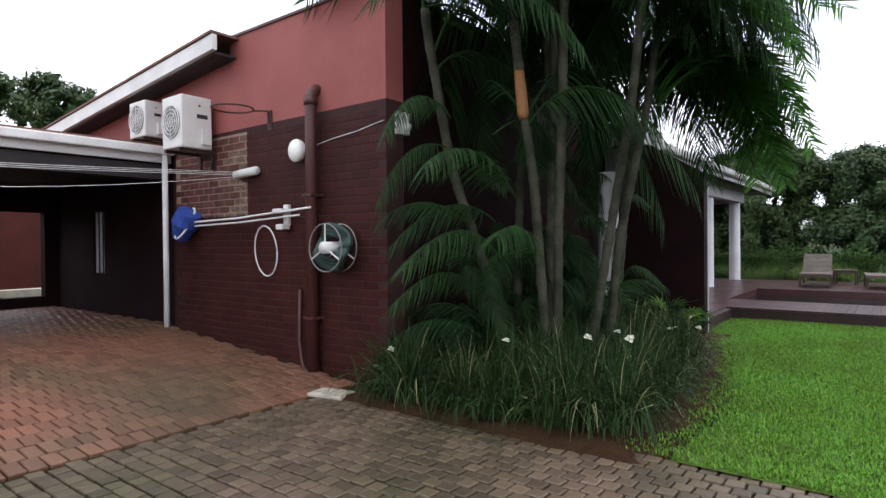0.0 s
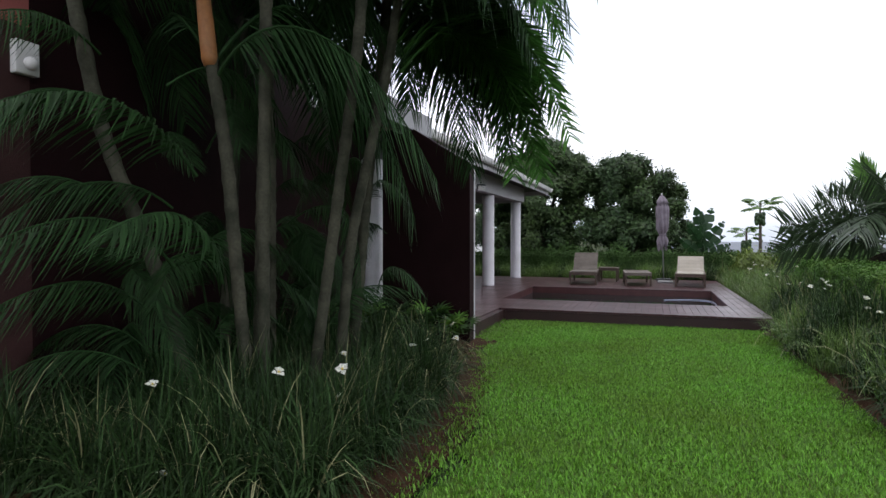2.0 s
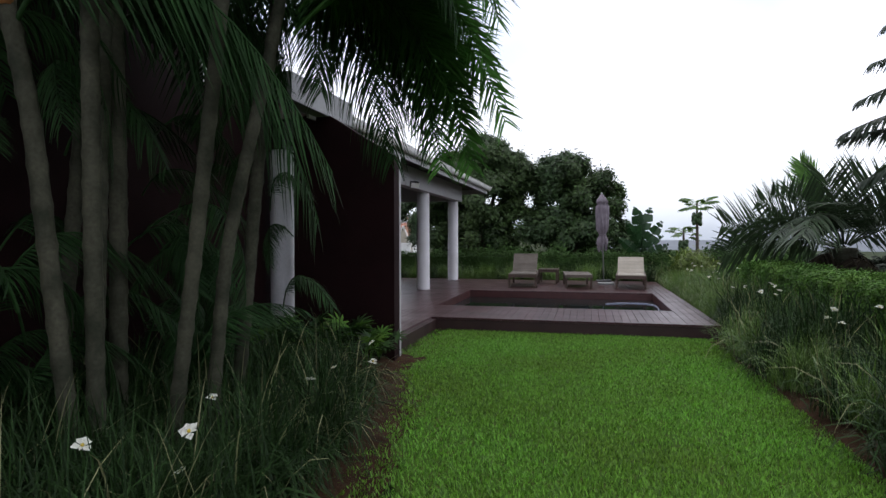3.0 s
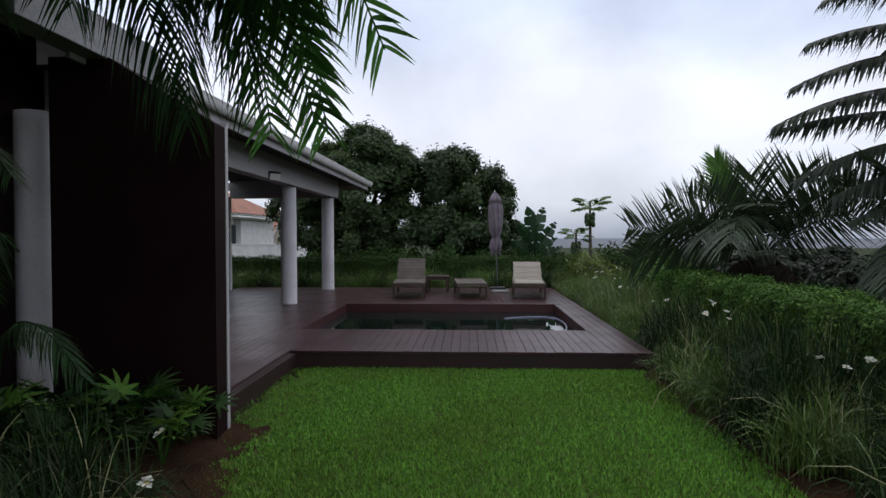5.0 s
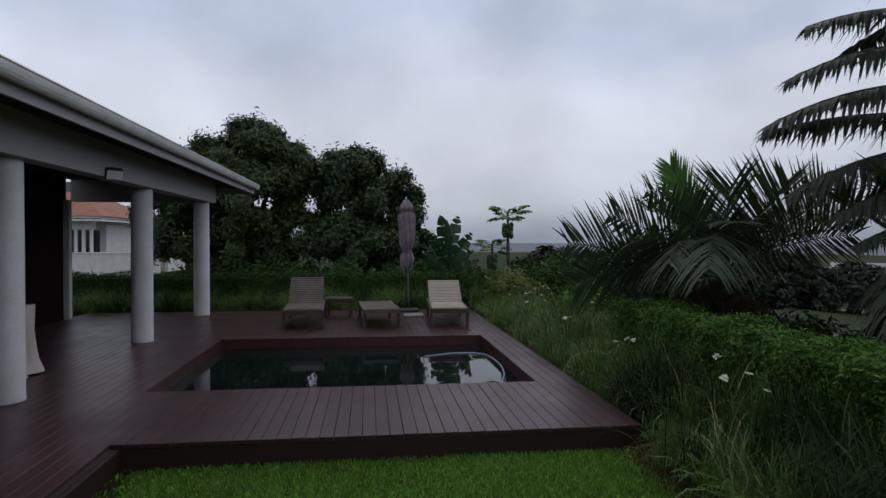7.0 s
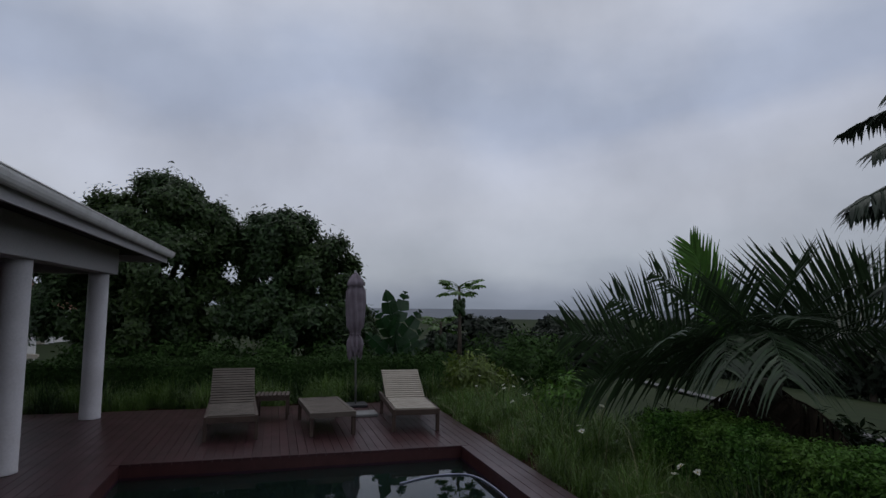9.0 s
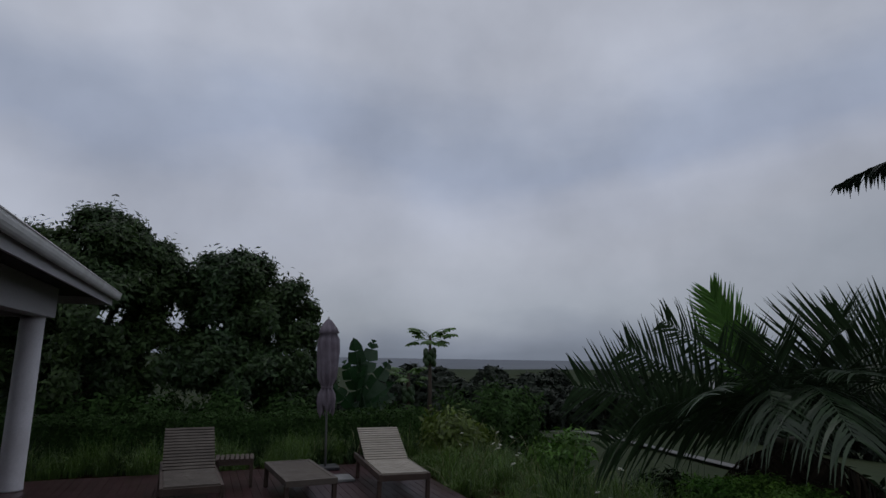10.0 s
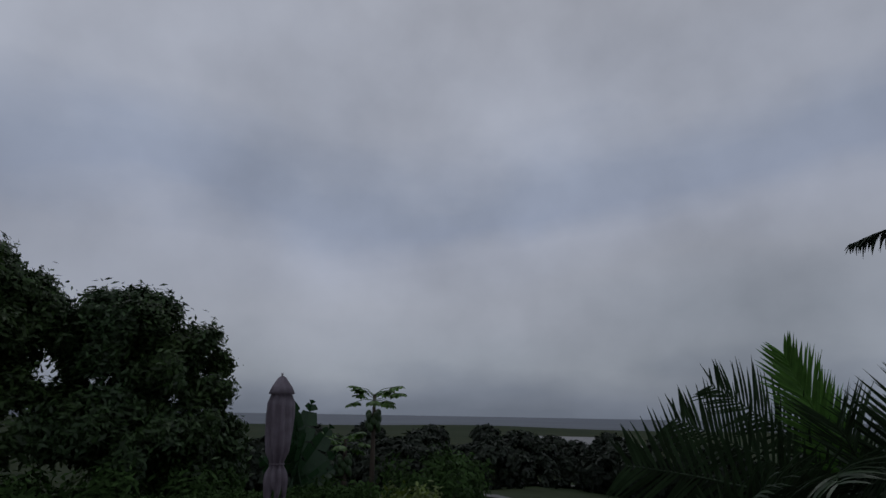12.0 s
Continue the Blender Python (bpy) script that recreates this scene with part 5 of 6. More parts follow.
def lounger(at, turn, slat_mat, angle, label):
    """A slatted sun lounger with its foot towards -y; angle: how steep the back stands."""
    c = thing("sun_lounger", label, "sun lounger", "loungers by the pool", at, turn)
    W, H = 0.325, 0.33
    for x in (-W, W):
        part("side_rail", slab(x - 0.02, -0.80, H - 0.085, x + 0.02, 1.05, H), DARKTEAK, c, "", False, 0.005)
        for y in (-0.74, 0.78):
            part("leg", slab(x - 0.025, y - 0.03, 0, x + 0.025, y + 0.03, H - 0.085), DARKTEAK, c, "", False, 0.004)
    part("cross_rail", slab(-W + 0.02, -0.795, H - 0.085, W - 0.02, -0.765, H - 0.01), DARKTEAK, c)
    part("cross_rail", slab(-W + 0.02, 0.765, H - 0.085, W - 0.02, 0.795, H - 0.01), DARKTEAK, c)
    for k in range(15):
        y = -0.76 + k * 0.069
        part("slat", slab(-W + 0.022, y, H - 0.012, W - 0.022, y + 0.058, H + 0.010), slat_mat, c)
    rails = Shape()
    for x in (-W + 0.04, W - 0.04):
        rails.box(x - 0.018, 0, -0.03, x + 0.018, 0.80, 0.0)
    back = part("backrest", rails, DARKTEAK, c)
    back.matrix_basis = pose(0, 0.28, H, angle, 0, 0)
    for k in range(14):
        y = 0.005 + k * 0.0575
        part("slat", slab(-W + 0.005, y, 0.0, W - 0.005, y + 0.040, 0.02), slat_mat, back)
    top = Vector((0, 0.28 + 0.6 * math.cos(radians(angle)), H + 0.6 * math.sin(radians(angle)) - 0.03))
    for x in (-W + 0.04, W - 0.04):
        part("back_strut", Shape().tube([(x, 0.93, H - 0.02), (x, top.y, top.z)], 0.012, 6), DARKTEAK, c)
    return c


lounger((-0.89, 18.37, DZ), 3, TEAK, 34, "weathered grey-brown slatted teak sun lounger with a raised back")
lounger((1.75, 18.37, DZ), -3.5, CREAMSLAT, 27, "pale cream slatted sun lounger with a raised back")

stool = thing("low_bench", "low flat slatted weathered bench between the loungers", "bench", "", (0.45, 18.28, DZ), 4.5)
part("top_frame", Shape().box(-0.32, -0.72, 0.26, -0.27, 0.72, 0.33).box(0.27, -0.72, 0.26, 0.32, 0.72, 0.33).box(-0.27, -0.72, 0.26, 0.27, -0.67, 0.33).box(-0.27, 0.67, 0.26, 0.27, 0.72, 0.33), TEAK, stool)
for k in range(18):
    part("slat", slab(-0.27, -0.665 + k * 0.0745, 0.30, 0.27, -0.665 + k * 0.0745 + 0.063, 0.325), TEAK, stool)
for x in (-0.295, 0.295):
    for y in (-0.66, 0.66):
        part("leg", slab(x - 0.025, y - 0.03, 0, x + 0.025, y + 0.03, 0.26), DARKTEAK, stool)

table = thing("side_table", "small dark slatted wooden side table beside a lounger", "table", "", (-0.31, 19.18, DZ), -4)
for k in range(8):
    part("slat", slab(-0.26 + k * 0.066, -0.22, 0.36, -0.26 + k * 0.066 + 0.048, 0.22, 0.385), DARKTEAK, table)
for y in (-0.195, 0.195):
    part("apron", slab(-0.25, y - 0.015, 0.30, 0.25, y + 0.015, 0.36), DARKTEAK, table)
for x in (-0.23, 0.23):
    for y in (-0.19, 0.19):
        part("leg", slab(x - 0.02, y - 0.02, 0, x + 0.02, y + 0.02, 0.36), DARKTEAK, table)


def umbrella():
    u = thing("parasol", "closed faded lilac canvas parasol tied above its hem", "parasol", "", (1.11, 20.02, DZ))
    u.matrix_basis = pose(1.14, 19.98, DZ, 0, -1.5, 0)
    part("base_plate", Shape().box(-0.2, -0.18, 0, 0.2, 0.18, 0.05), DARKPLASTIC, u, "dark base plate", False, 0.01)
    part("pole", Shape().tube([(0, 0, 0.05), (0, 0, 2.43)], 0.017, 10), GREYMETAL, u, "", True)
    prof = [(0.93, 0.085), (1.0, 0.115), (1.1, 0.125), (1.2, 0.11), (1.29, 0.075), (1.34, 0.085), (1.45, 0.135), (1.65, 0.15), (1.9, 0.158), (2.08, 0.15), (2.18, 0.125), (2.19, 0.16), (2.28, 0.125), (2.4, 0.05), (2.43, 0.01)]
    n, V, F = 40, [], []
    for i, (z, r) in enumerate(prof):
        for k in range(n):
            a = 2 * math.pi * k / n
            rr = r * (1 + (0.30 if z < 1.25 else 0.22 if z < 2.15 else 0.1) * math.sin(a * 8 + z * 1.3) + 0.07 * math.sin(a * 3 + z * 4))
            zz = z + (0.09 * math.sin(a * 5 + 1) + 0.04 * math.sin(a * 11) if i < 2 else 0)
            V.append((rr * math.cos(a), rr * math.sin(a), zz))
    for i in range(len(prof) - 1):
        for k in range(n):
            F.append((i * n + k, i * n + (k + 1) % n, (i + 1) * n + (k + 1) % n, (i + 1) * n + k))
    part("canopy", Shape().add(V, F), CANVAS, u, "folded lilac canvas", True)
    part("tie", Shape().tube([(0.09 * math.cos(a), 0.09 * math.sin(a), 1.3) for a in [2 * math.pi * k / 16 for k in range(17)]], 0.012, 6), CANVAS, u)
    part("finial", Shape().ball((0, 0, 2.45), 0.02, 8, 6), COLUMN, u, "", True)


umbrella()

tray = thing("paving_slab", "grey square concrete slab lying on the deck", "slab", "", (1.17, 19.08, DZ))
part("slab", Shape().box(-0.2, -0.2, 0, 0.2, 0.2, 0.045), GREYMETAL, tray, "", False, 0.01)

# dining table under the verandah, with its cloth
dining = thing("dining_table", "wooden verandah table hidden under a long cloth", "table", "", (-4.42, 14.05, DZ))
part("tabletop", slab(-0.85, -0.5, 0.72, 0.85, 0.5, 0.76), DARKTEAK, dining)
for x in (-0.75, 0.75):
    for y in (-0.42, 0.42):
        part("leg", slab(x - 0.035, y - 0.035, 0, x + 0.035, y + 0.035, 0.72), DARKTEAK, dining)


def tablecloth():
    n, rows = 120, [(0.0, 0.0), (0.3, 0.0), (0.62, 0.05), (0.76, 0.10)]
    V, F = [], []
    for drop, flare in rows:
        for k in range(n):
            a = 2 * math.pi * k / n
            cx, cy = math.cos(a), math.sin(a)
            m = max(abs(cx), abs(cy))
            wav = 1 + (0.012 + 0.05 * drop) * math.sin(a * 13)
            x, y = cx / m * 0.88 * wav + flare * cx, cy / m * 0.53 * wav + flare * cy
            V.append((x, y, 0.785 - drop))
    for i in range(len(rows) - 1):
        for k in range(n):
            F.append((i * n + k, i * n + (k + 1) % n, (i + 1) * n + (k + 1) % n, (i + 1) * n + k))
    F.append(tuple(range(n)))
    tc = tagged(part("tablecloth", Shape().add(V, F), CLOTH, None, "", False), "long off-white tablecloth hanging over the verandah table", "tablecloth")
    tc.matrix_basis = pose(-4.42, 14.05, DZ)
    so = tc.modifiers.new("thickness", "SOLIDIFY")
    so.thickness = 0.006


tablecloth()


# ---- things on the yard wall ----
WF = WALL_Y


def air_conditioner(x, z, w, d, h):
    a = thing("air_conditioner", "off-white air conditioner outdoor unit on a wall bracket", "air conditioner", "wall units", (x, WF, z))
    f = -0.09 - d
    part("casing", slab(-w, f, 0, w, -0.09, h), PLASTIC, a, "", False, 0.018)
    r0 = min(w, h / 2) * 0.86
    part("fan_grille", Shape().tube([(0, f + 0.002, h / 2), (0, f - 0.006, h / 2)], r0, 28), GREYMETAL, a, "dark round fan opening")
    rings = Shape()
    for r in (0.3, 0.54, 0.78, 1.02):
        rings.tube([(r * r0 * math.cos(t), f - 0.018, h / 2 + r * r0 * math.sin(t)) for t in [2 * math.pi * k / 24 for k in range(25)]], 0.006, 5)
    for k in range(4):
        t = math.pi * k / 4
        rings.tube([(-r0 * math.cos(t), f - 0.018, h / 2 - r0 * math.sin(t)), (r0 * math.cos(t), f - 0.018, h / 2 + r0 * math.sin(t))], 0.004, 4)
    part("guard", rings, PLASTIC, a)
    part("side_grip", slab(w - 0.002, f + 0.5 * d, h * 0.58, w + 0.004, f + 0.85 * d, h * 0.66), DARKPLASTIC, a)
    part("label", slab(w - 0.002, f + 0.55 * d, h * 0.80, w + 0.003, f + 0.62 * d, h * 0.84), DARKPLASTIC, a)
    part("valve_cover", slab(w - 0.002, -0.09 - 0.38 * d, h * 0.08, w + 0.03, -0.11, h * 0.40), PLASTIC, a, "", False, 0.008)
    for dx in (-w * 0.7, w * 0.7):
        part("bracket", Shape().box(dx - 0.02, f, -0.04, dx + 0.02, 0.0, 0.0).box(dx - 0.02, -0.03, -0.26, dx + 0.02, 0.0, -0.04), RUST, a)
    part("drain_pipe", Shape().tube([(w * 0.8, -0.12, 0.02), (w * 0.85, -0.06, -0.12), (w * 0.4, -0.03, -0.25)], 0.015, 6), DARKPLASTIC, a)


air_conditioner(-6.24, 2.58, 0.23, 0.40, 0.64)
air_conditioner(-7.43, 2.87, 0.22, 0.26, 0.49)

pipe = thing("drain_pipe", "thick dark red painted drainpipe with a bend at the top", "drainpipe", "", (-4.12, WF, 0.0))
part("pipe", Shape().tube([(0, -0.09, 0.03), (0, -0.09, 2.92), (0, -0.075, 2.99), (0, -0.03, 3.03), (0, 0.02, 3.04)], 0.062, 16), PIPE, pipe, "", True)
part("collar", Shape().tube([(0, -0.09, 2.86), (0, -0.09, 2.94)], 0.074, 16), PIPE, pipe, "", True)
for z in (0.6, 1.9):
    part("clip", Shape().box(-0.075, -0.16, z, 0.075, 0.0, z + 0.03), PIPE, pipe)
part("waste_pipe", Shape().tube([(-0.28, -0.03, 0.9), (-0.28, -0.05, 0.35), (-0.2, -0.08, 0.12), (-0.08, -0.13, 0.05)], 0.02, 8), PIPE, pipe, "thin waste pipe", True)

hoop = thing("basketball_hoop", "rusty netless basketball ring on the wall", "basketball hoop", "", (-5.0, WF, 2.88))
part("ring", Shape().tube([(-0.14 + 0.225 * math.cos(t), -0.36 + 0.225 * math.sin(t), 0.05) for t in [2 * math.pi * k / 28 for k in range(29)]], 0.01, 6), RUST, hoop)
part("bracket", Shape().tube([(-0.06, -0.15, 0.05), (0.05, -0.03, 0.05), (0.06, -0.012, -0.1)], 0.013, 6).box(0.02, -0.012, -0.16, 0.1, 0.0, 0.06), RUST, hoop)

bulk = thing("bulkhead_lamp", "white oval bulkhead lamp on the red wall", "lamp", "", (-4.42, WF, 2.42))
part("base", Shape().tube([(0, -0.012, 0), (0, -0.04, 0)], 0.12, 24), PLASTIC, bulk)
part("diffuser", Shape().ball((0, -0.05, 0), 0.115, 20, 10, (1, 0.55, 1.1)), LAMPFACE, bulk, "", True)

tube = thing("clothesline_reel", "white retractable clothesline box with cords running across the yard", "clothesline", "", (-5.35, WF, 2.24))
part("box", Shape().tube([(-0.2, -0.06, 0), (0.22, -0.06, 0.02)], 0.05, 14), PLASTIC, tube, "", True)
for k in range(4):
    z0, sag = -0.03 + 0.018 * k, 0.10 if k else 0.34
    part("cord", Shape().tube([(-0.1 - 0.9 * t, -0.09 - 5.2 * t, z0 - 0.12 * t - sag * math.sin(t * math.pi) * (0.3 if k else 0.6)) for t in [i / 12 for i in range(13)]], 0.0025, 5), WIRE, tube)

rack = thing("wall_poles", "two pale pool poles with a blue net on a wall hook", "pole", "", (-4.2, WF, 1.76))
part("pole", Shape().tube([(0.14, -0.16, 0.02), (-1.2, -0.14, -0.05), (-2.3, -0.12, -0.07)], 0.012, 8), WIRE, rack)
part("pole", Shape().tube([(-0.08, -0.13, -0.05), (-1.2, -0.11, -0.1), (-2.3, -0.1, -0.12)], 0.011, 8), WIRE, rack)
part("hook", Shape().box(-0.46, -0.05, -0.16, -0.38, 0.0, 0.08).box(-0.5, -0.17, -0.02, -0.34, -0.04, 0.03).box(-0.48, -0.14, -0.20, -0.36, -0.03, -0.14), PLASTIC, rack, "white wall hook", False, 0.01)
netv = Shape().tube([(-2.28, -0.14, 0.06), (-2.38, -0.15, -0.08), (-2.5, -0.15, -0.27)], [0.15, 0.17, 0.10], 14)
part("net_bag", netv, BLUE, rack, "blue pool net bag")
part("net_rim", Shape().tube([(-2.36 + 0.12 * math.sin(t), -0.16 + 0.12 * math.cos(t), -0.08 + 0.2 * math.cos(t)) for t in [2 * math.pi * k / 20 for k in range(21)]], 0.012, 6), WIRE, rack)

ringh = thing("pool_ring", "thin white plastic ring hung on the wall", "ring", "", (-5.0, WF, 1.32))
part("ring", Shape().tube([(0.21 * math.cos(t), -0.04 - 0.02 * math.sin(t), 0.29 * math.sin(t)) for t in [2 * math.pi * k / 32 for k in range(33)]], 0.009, 6), WIRE, ringh, "", True)

reel = thing("hose_reel", "wall hose reel with dark green hose and pale spokes", "hose reel", "", (-3.72, WF, 1.36))
for r in (0.14, 0.17, 0.2, 0.225):
    part("hose_coil", Shape().tube([(r * math.cos(t), -0.16 + 0.05 * math.sin(3 * t), r * math.sin(t)) for t in [2 * math.pi * k / 28 for k in range(29)]], 0.03, 8), HOSE, reel, "", True)
for y in (-0.26, -0.06):
    part("rim", Shape().tube([(0.24 * math.cos(t), y, 0.24 * math.sin(t)) for t in [2 * math.pi * k / 28 for k in range(29)]], 0.007, 6), GREYMETAL, reel)
    for a in (90, 210, 330):
        part("spoke", Shape().tube([(0, y, 0), (0.24 * math.cos(radians(a)), y, 0.24 * math.sin(radians(a)))], 0.008, 6), PLASTIC, reel)
part("hub", Shape().tube([(0, -0.29, 0), (0, 0.0, 0)], 0.06, 16), PLASTIC, reel, "", True)

sw = thing("switch_box", "small white electrical box at the house corner", "electrical box", "", (WALL_X, 4.85, 2.58))
part("box", slab(0.0, -0.08, -0.11, 0.06, 0.08, 0.11), PLASTIC, sw, "", False, 0.008)
part("sensor", Shape().ball((0.09, 0.0, -0.04), 0.045, 10, 8), PLASTIC, sw, "", True)

cable = thing("cable", "thin pale cable along the red wall", "cable", "", (-4.3, WALL_Y - 0.01, 2.43))
part("wire", Shape().tube([(0, 0, 0), (0.4, 0, 0.06), (0.8, 0, 0.1), (1.16, 0, 0.16)], 0.004, 5), WIRE, cable)
board = thing("wall_sign", "small white weathered board on the side wall", "sign", "", (WALL_X, 8.4, 3.17))
part("panel", slab(0.0, -0.09, -0.16, 0.03, 0.09, 0.16), WHITE, board, "", False, 0.005)

drain = thing("drain_cover", "pale concrete drain slab lying on the paving", "drain cover", "", (-3.34, 4.12, 0.0), 12)
part("slab", slab(-0.19, -0.12, 0.0, 0.19, 0.12, 0.035), CONCRETE, drain, "", False, 0.01)
for k in range(5):
    part("rib", slab(-0.15 + k * 0.07, -0.09, 0.035, -0.12 + k * 0.07, 0.09, 0.042), CONCRETE, drain)

# ---- neighbouring house and the far view ----
nb = thing("neighbour_house", "white neighbouring house with an orange tiled roof and a terrace wall", "house", "", (-12.4, 37.0, 0.0))
part("wall", Shape().box(-9.0, 2.2, -1.2, -0.6, 8.0, 2.5), WHITE, nb)
part("terrace_wall", Shape().box(-9.0, 0.0, -1.3, 2.7, 0.18, 1.06), WHITE, nb, "white terrace wall")
part("coping", Shape().box(-9.0, -0.05, 1.063, 2.75, 0.23, 1.13), WHITE, nb, "", False, 0.01)
part("ledge", Shape().box(-9.0, -0.28, -0.25, 2.9, -0.004, -0.08), CONCRETE, nb, "grey ledge below the terrace wall")
for k in range(44):
    part("board", slab(-8.8 + k * 0.262, -0.018, -0.05, -8.8 + k * 0.262 + 0.23, -0.003, 1.05), WHITE, nb)
for x in (-1.9, -1.55, -1.2, -0.85, -0.5):
    part("post", Shape().box(x - 0.06, 0.3, 0.9, x + 0.06, 0.42, 2.24), WHITE, nb)
part("lintel", Shape().box(-9.0, 0.25, 2.245, -0.36, 0.5, 2.52), WHITE, nb)
part("eave", Shape().box(-9.4, -0.3, 2.60, 0.22, 8.3, 2.70).box(-9.4, -0.22, 2.74, 0.12, 8.2, 2.84), WHITE, nb, "white stepped eave")
part("soffit", Shape().box(-9.0, 0.0, 2.523, -0.3, 8.0, 2.597), WHITE, nb)
part("roof", Shape().add([(-9.4, -0.3, 2.845), (0.25, -0.3, 2.845), (0.25, 8.3, 2.845), (-9.4, 8.3, 2.845), (-8, 4.0, 4.6), (-2.9, 4.0, 4.6)], [(0, 1, 5, 4), (1, 2, 5), (2, 3, 4, 5), (3, 0, 4), (0, 3, 2, 1)]), ORANGETILE, nb, "orange tiled roof")
part("window", Shape().box(-3.2, 2.15, 1.0, -0.9, 2.196, 2.2), GLASSDARK, nb)
cot = thing("cottage", "small cottage with an orange roof and white gable trim", "house", "", (-14.2, 49.0, -1.0))
part("wall", Shape().box(-4.5, 0, 0, 1.0, 5, 2.6), WHITE, cot)
gab = Shape().prism([(-0.25, 0.6), (1.05, 0.6), (1.05, 1.9), (0.40, 3.35), (-0.25, 1.9)], -0.6, -0.05)
part("gable", gab, CONCRETE, cot, "pale pointed gable")
for sg in (-1, 1):
    part("barge_board", Shape().tube([(0.40, -0.64, 3.42), (0.40 + sg * 0.78, -0.64, 1.70)], 0.05, 6), WHITE, cot)
part("roof", Shape().add([(-4.9, -0.4, 2.6), (1.4, -0.4, 2.6), (1.4, 5.4, 2.6), (-4.9, 5.4, 2.6), (-3.6, 2.5, 3.75), (0.2, 2.5, 3.75)], [(0, 1, 5, 4), (1, 2, 5), (2, 3, 4, 5), (3, 0, 4), (0, 3, 2, 1)]), ORANGETILE, cot)

for bearing, dist, wid, h, label in ((46.5, 170, 26, 4.5, "long grey-roofed building on the far slope"), (49.5, 150, 16, 3.5, "pale building among the far trees"), (43.8, 130, 7, 3.2, "small white house among the far trees")):
    x, y = -1.3 + dist * math.sin(radians(bearing)), 11.9 + dist * math.cos(radians(bearing))
    b = thing("far_building", label, "building", "far buildings", (x, y, float(land(x, y))), -bearing)
    part("wall", slab(-wid / 2, -4, -1, wid / 2, 4, h), WHITE, b)
    part("roof", Shape().add([(-wid / 2 - 0.4, -4.5, h), (wid / 2 + 0.4, -4.5, h), (wid / 2 + 0.4, 4.5, h), (-wid / 2 - 0.4, 4.5, h), (-wid / 2 - 0.4, 0, h + 1.6), (wid / 2 + 0.4, 0, h + 1.6)], [(0, 1, 5, 4), (2, 3, 4, 5), (1, 2, 5), (3, 0, 4), (0, 3, 2, 1)]), GREYMETAL, b)
    for k in range(int(wid / 4)):
        part("window", slab(-wid / 2 + 1 + k * 4, -4.05, 1.0, -wid / 2 + 2.6 + k * 4, -4.0, 2.3), GLASSDARK, b)


def road_strip(name, pts, width, mat, label, lift=0.12):
    V, F = [], []
    for i, (x, y) in enumerate(pts):
        d = Vector(pts[min(i + 1, len(pts) - 1)]) - Vector(pts[max(i - 1, 0)])
        nrm = Vector((-d.y, d.x)).normalized() * width / 2
        for sg in (1, -1):
            X, Y = x + nrm.x * sg, y + nrm.y * sg
            V.append((X, Y, float(land(X, Y)) + lift))
    F = [(2 * i, 2 * i + 1, 2 * i + 3, 2 * i + 2) for i in range(len(pts) - 1)]
    structure(name, Shape().add(V, F), mat, label, "road")


road_strip("road", [(11.5 + 0.6 * i, 2 + 3.0 * i) for i in range(28)], 1.2, ROAD, "pale grey road below the garden")
road_strip("road_far", [(40 + 3 * i, 66 + 1.5 * i) for i in range(12)], 7, ROAD, "pale road on the far slope", 0.3)


# ---- lawn blades ----
def lawn_blades():
    r = np.random.default_rng(9)
    n = 190000
    y = 4.3 + 7.59 * r.random(n)
    lo = lawn_left(y)
    x = lo - 0.16 + (2.58 - lo) * r.random(n)
    keep = (r.random(n) < np.clip((x - lo + 0.16) / 1.0, 0.08, 1))
    x, y = x[keep], y[keep]
    n = len(x)
    az, L = r.uniform(0, 2 * np.pi, n), r.uniform(0.015, 0.038, n)
    lean = r.uniform(0.2, 1.1, n)
    s = np.array([0, 0.55, 1.0])
    rad, hh = L[:, None] * s ** 1.5 * np.sin(lean)[:, None], L[:, None] * s * np.cos(lean * 0.8)[:, None]
    c = np.stack([x[:, None] + rad * np.cos(az)[:, None], y[:, None] + rad * np.sin(az)[:, None], 0.012 + hh], -1)
    half = np.array([[0.0032, 0.0028, 0.0004]]) * r.uniform(0.8, 1.5, (n, 1))
    side = np.stack([-np.sin(az), np.cos(az), np.zeros(n)], -1)
    v, q = strips(c, half, side)
    tagged(new("grass", fast_mesh("grass", v, q, BLADE)), "short lawn grass blades", "grass", "", "stuff")


lawn_blades()


# ---- pieces: deck boards, bricks, pavers ----
def board_mesh(w, l, h, b=0.004):
    return Shape().add([(-w / 2, -l / 2, 0), (w / 2, -l / 2, 0), (w / 2, l / 2, 0), (-w / 2, l / 2, 0),
                        (-w / 2, -l / 2, h - b), (w / 2, -l / 2, h - b), (w / 2, l / 2, h - b), (-w / 2, l / 2, h - b),
                        (-w / 2 + b, -l / 2 + b, h), (w / 2 - b, -l / 2 + b, h), (w / 2 - b, l / 2 - b, h), (-w / 2 + b, l / 2 - b, h)],
                       [(0, 1, 5, 4), (1, 2, 6, 5), (2, 3, 7, 6), (3, 0, 4, 7), (4, 5, 9, 8), (5, 6, 10, 9), (6, 7, 11, 10), (7, 4, 8, 11), (8, 9, 10, 11)])


BOARDS = {}


def board(x, y0, y1):
    key = round(y1 - y0, 2)
    if key not in BOARDS:
        BOARDS[key] = board_mesh(0.1065, key, 0.03, 0.0025).mesh("plank", DECKWOOD)
    part("plank", BOARDS[key], None, deck).matrix_basis = pose(x, (y0 + y1) / 2, DZ - 0.03 + pr.uniform(-0.0015, 0.0015))


pr = random.Random(2)
x = -5.44
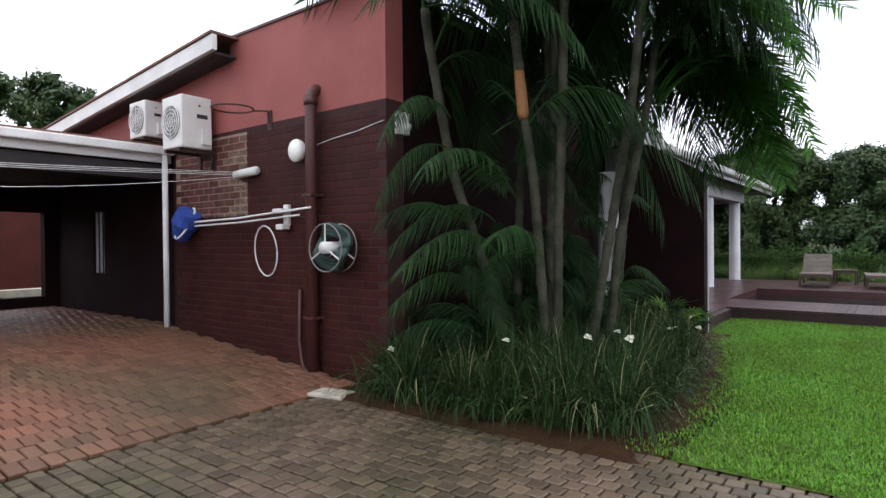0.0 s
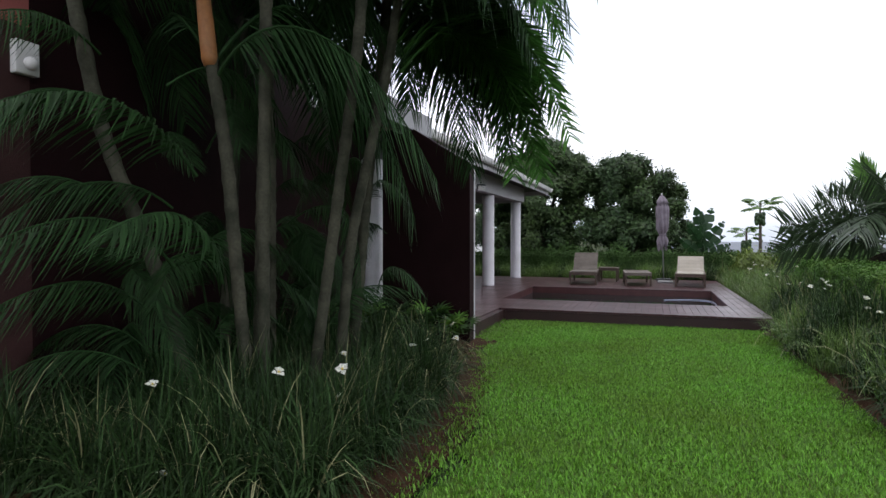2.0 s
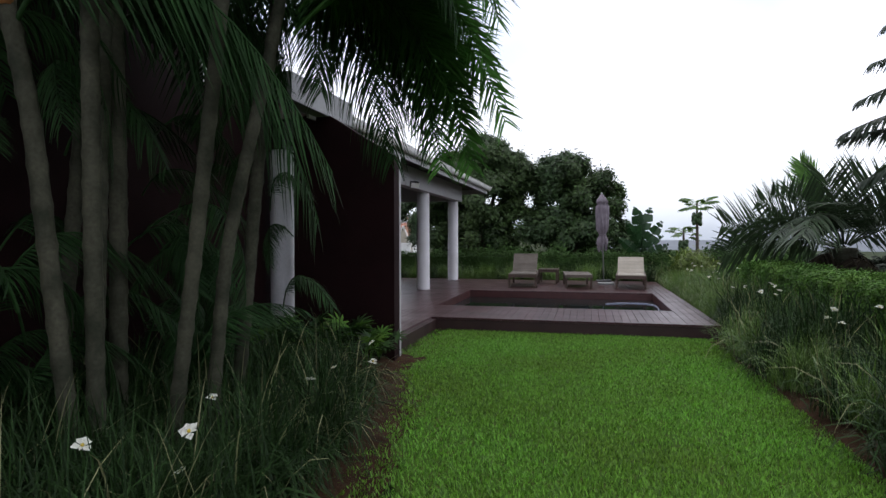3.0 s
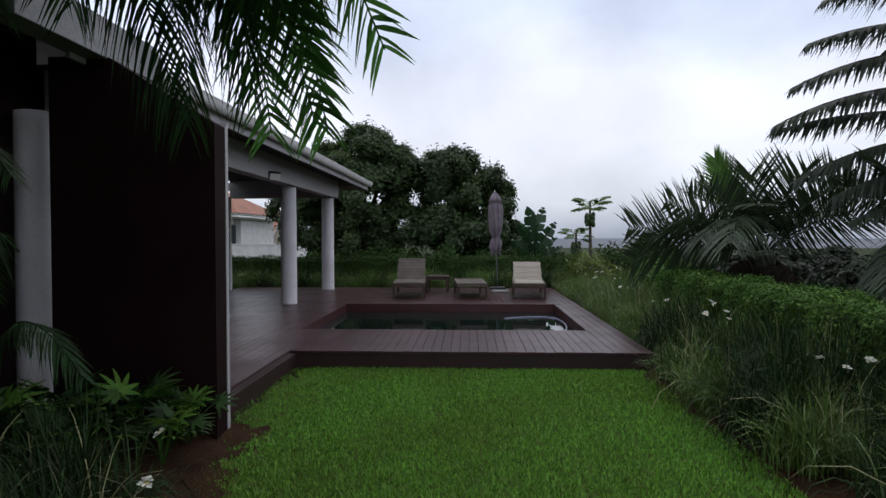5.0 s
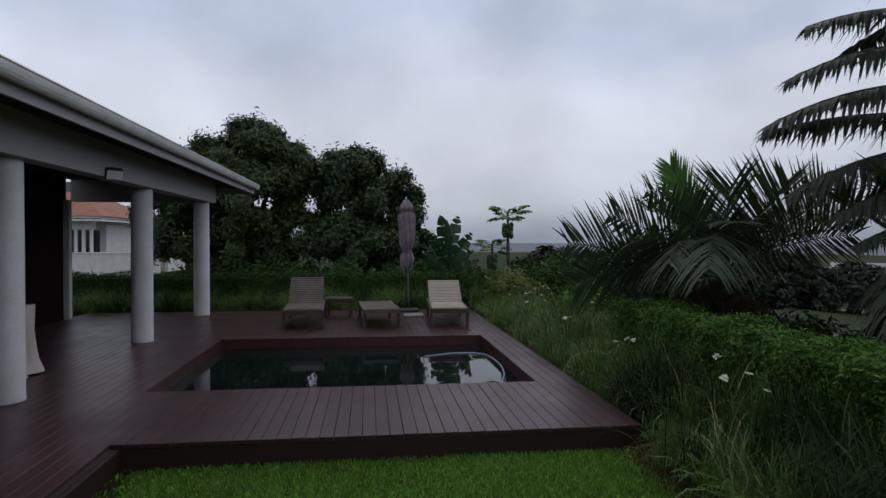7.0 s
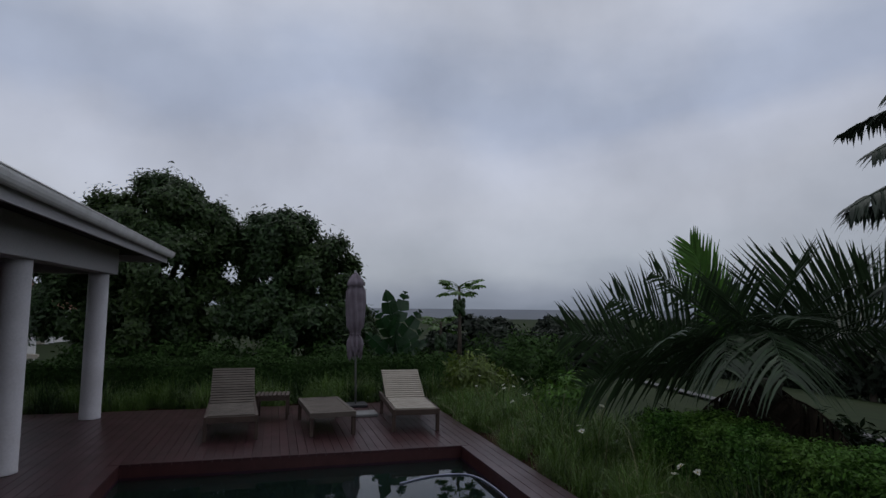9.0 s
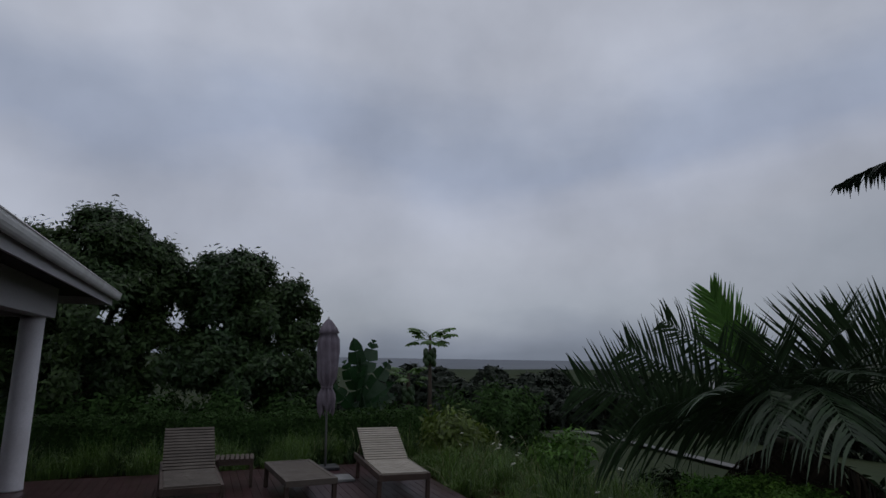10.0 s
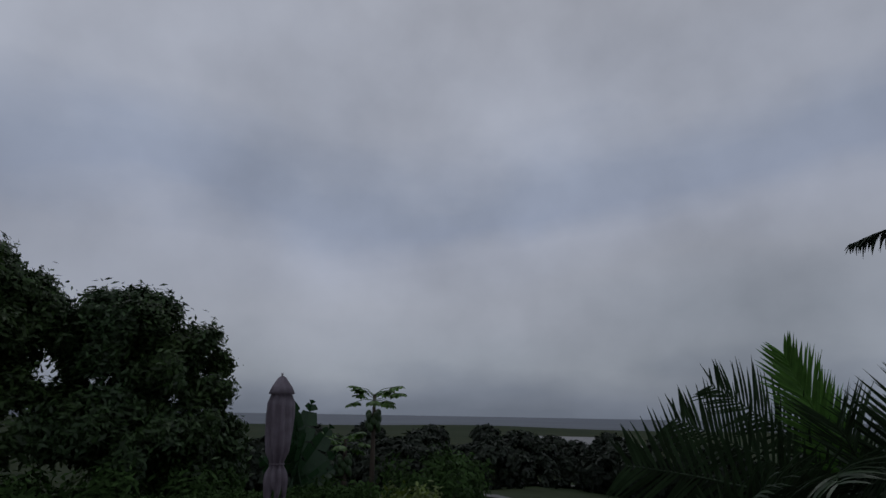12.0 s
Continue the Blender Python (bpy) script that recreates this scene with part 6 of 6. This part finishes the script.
while x < 2.56:
    y0 = 9.86 if x < -1.62 else 11.89
    if PX0 - 0.06 < x < PX1 + 0.06 or x + 0.053 > PX0 - 0.1 and x - 0.053 < PX1 + 0.1:
        board(x, y0, PY0 - 0.002 + 0.0)
        board(x, PY1 + 0.0, DECK_END)
    else:
        mid = 14.2 if int(x * 9) % 2 else 15.6
        board(x, y0, mid - 0.002)
        board(x, mid + 0.002, DECK_END)
    x += 0.11

for x in (PX0 - 0.12, PX1 + 0.12):
    part("edge_board", Shape().box(x - 0.118, PY0, DZ - 0.03, x + 0.118, PY1, DZ - 0.004), DECKWOOD, deck)

# brick courses of the gable wall
BL, BH, BD = 0.222, 0.077, 0.004
BRICKMESH = Shape().add([(0, 0, 0), (BL, 0, 0), (BL, 0, BH), (0, 0, BH), (0.005, -BD, 0.005), (BL - 0.005, -BD, 0.005), (BL - 0.005, -BD, BH - 0.005), (0.005, -BD, BH - 0.005)],
                        [(4, 5, 6, 7), (0, 1, 5, 4), (1, 2, 6, 5), (2, 3, 7, 6), (3, 0, 4, 7)])
BRICK_ME, BARE_ME = BRICKMESH.mesh("brick", BRICK), BRICKMESH.mesh("brick", BAREBRICK)
wall_ob = [o for o in house.children if o.name.startswith("wall")][0]
patch = Shape().box(-7.06, WALL_Y - 0.004, 1.75, -5.40, WALL_Y, BRICK_TOP - 0.05)
part("bare_patch", patch, PALEMORTAR, house, "pale mortar where the paint has gone")
rows = int((BRICK_TOP - 0.02) / 0.085)
for row in range(rows):
    z = 0.01 + row * 0.085
    x = WALL_X - BL - 0.002 - (0.116 if row % 2 else 0)
    while x > -7.1:
        bare = -7.06 < x < -5.80 + 0.22 * math.sin(row * 1.7) and 1.78 < z < 2.68
        ob = part("brick", BARE_ME if bare else BRICK_ME, None, wall_ob)
        ob.matrix_basis = pose(x, WALL_Y - (0.004 if bare else 0), z)
        x -= 0.232

def paver_shape(w, l, h):
    return board_mesh(w, l, h, 0.006)


COB = [paver_shape(0.099, 0.099, 0.034), paver_shape(0.099, 0.15, 0.034)]
PAV = paver_shape(0.204, 0.102, 0.032)
COB_ME, PAV_ME = [c.mesh("paver", COBBLE) for c in COB], PAV.mesh("paver", PAVER)
near_c, near_p = 0, 0
cob_rest, pav_rest = Shape(), Shape()
row = 0
y = 4.27
while y > -1.6:
    x = 1.8 - (0.056 if row % 2 else 0)
    while x > -3.45:
        over_bed = y > 3.98 + 0.1 * math.sin(x * 3) + 0.25 * max(0, x + 1.9) and x > -3.0 and y > 3.9
        if not (over_bed and y > 4.05 + 0.2 * max(0, x + 2.2)):
            z = -0.03 + pr.uniform(-0.004, 0.004)
            near = 2.4 < y < 4.0 and -2.9 < x < 0.3 and near_c < 300
            m = pose(x, y, z, pr.uniform(-1.5, 1.5), pr.uniform(-1.5, 1.5), pr.uniform(-3, 3))
            if near:
                part("paver", COB_ME[0], None, pavement).matrix_basis = m
                near_c += 1
            else:
                cob_rest.add([m @ Vector(p) for p in COB[0].v], COB[0].f)
        x -= 0.113
    y -= 0.113
    row += 1
col = 0
x = -3.6
while x > -12.0:
    y = 4.55 - (0.056 if col % 2 else 0)
    while y > -2.4:
        z = yard(x) - 0.03 + pr.uniform(-0.004, 0.004)
        m = pose(x, y, z, pr.uniform(-1.2, 1.2), math.degrees(math.atan(0.08)) if -7.5 < x < -3.5 else 0, pr.uniform(-2, 2))
        if x > -5.6 and y > 1.6 and near_p < 300:
            part("paver", PAV_ME, None, pavement).matrix_basis = m
            near_p += 1
        else:
            pav_rest.add([m @ Vector(p) for p in PAV.v], PAV.f)
        y -= 0.113
    x -= 0.214
    col += 1
for shp, mat in ((cob_rest, COBBLES), (pav_rest, PAVERS)):
    me = bpy.data.meshes.new("pavers")
    me.from_pydata(shp.v, [], shp.f)
    me.materials.append(mat)
    tagged(part("pavers", me, None, pavement), "", "", "", "stuff")
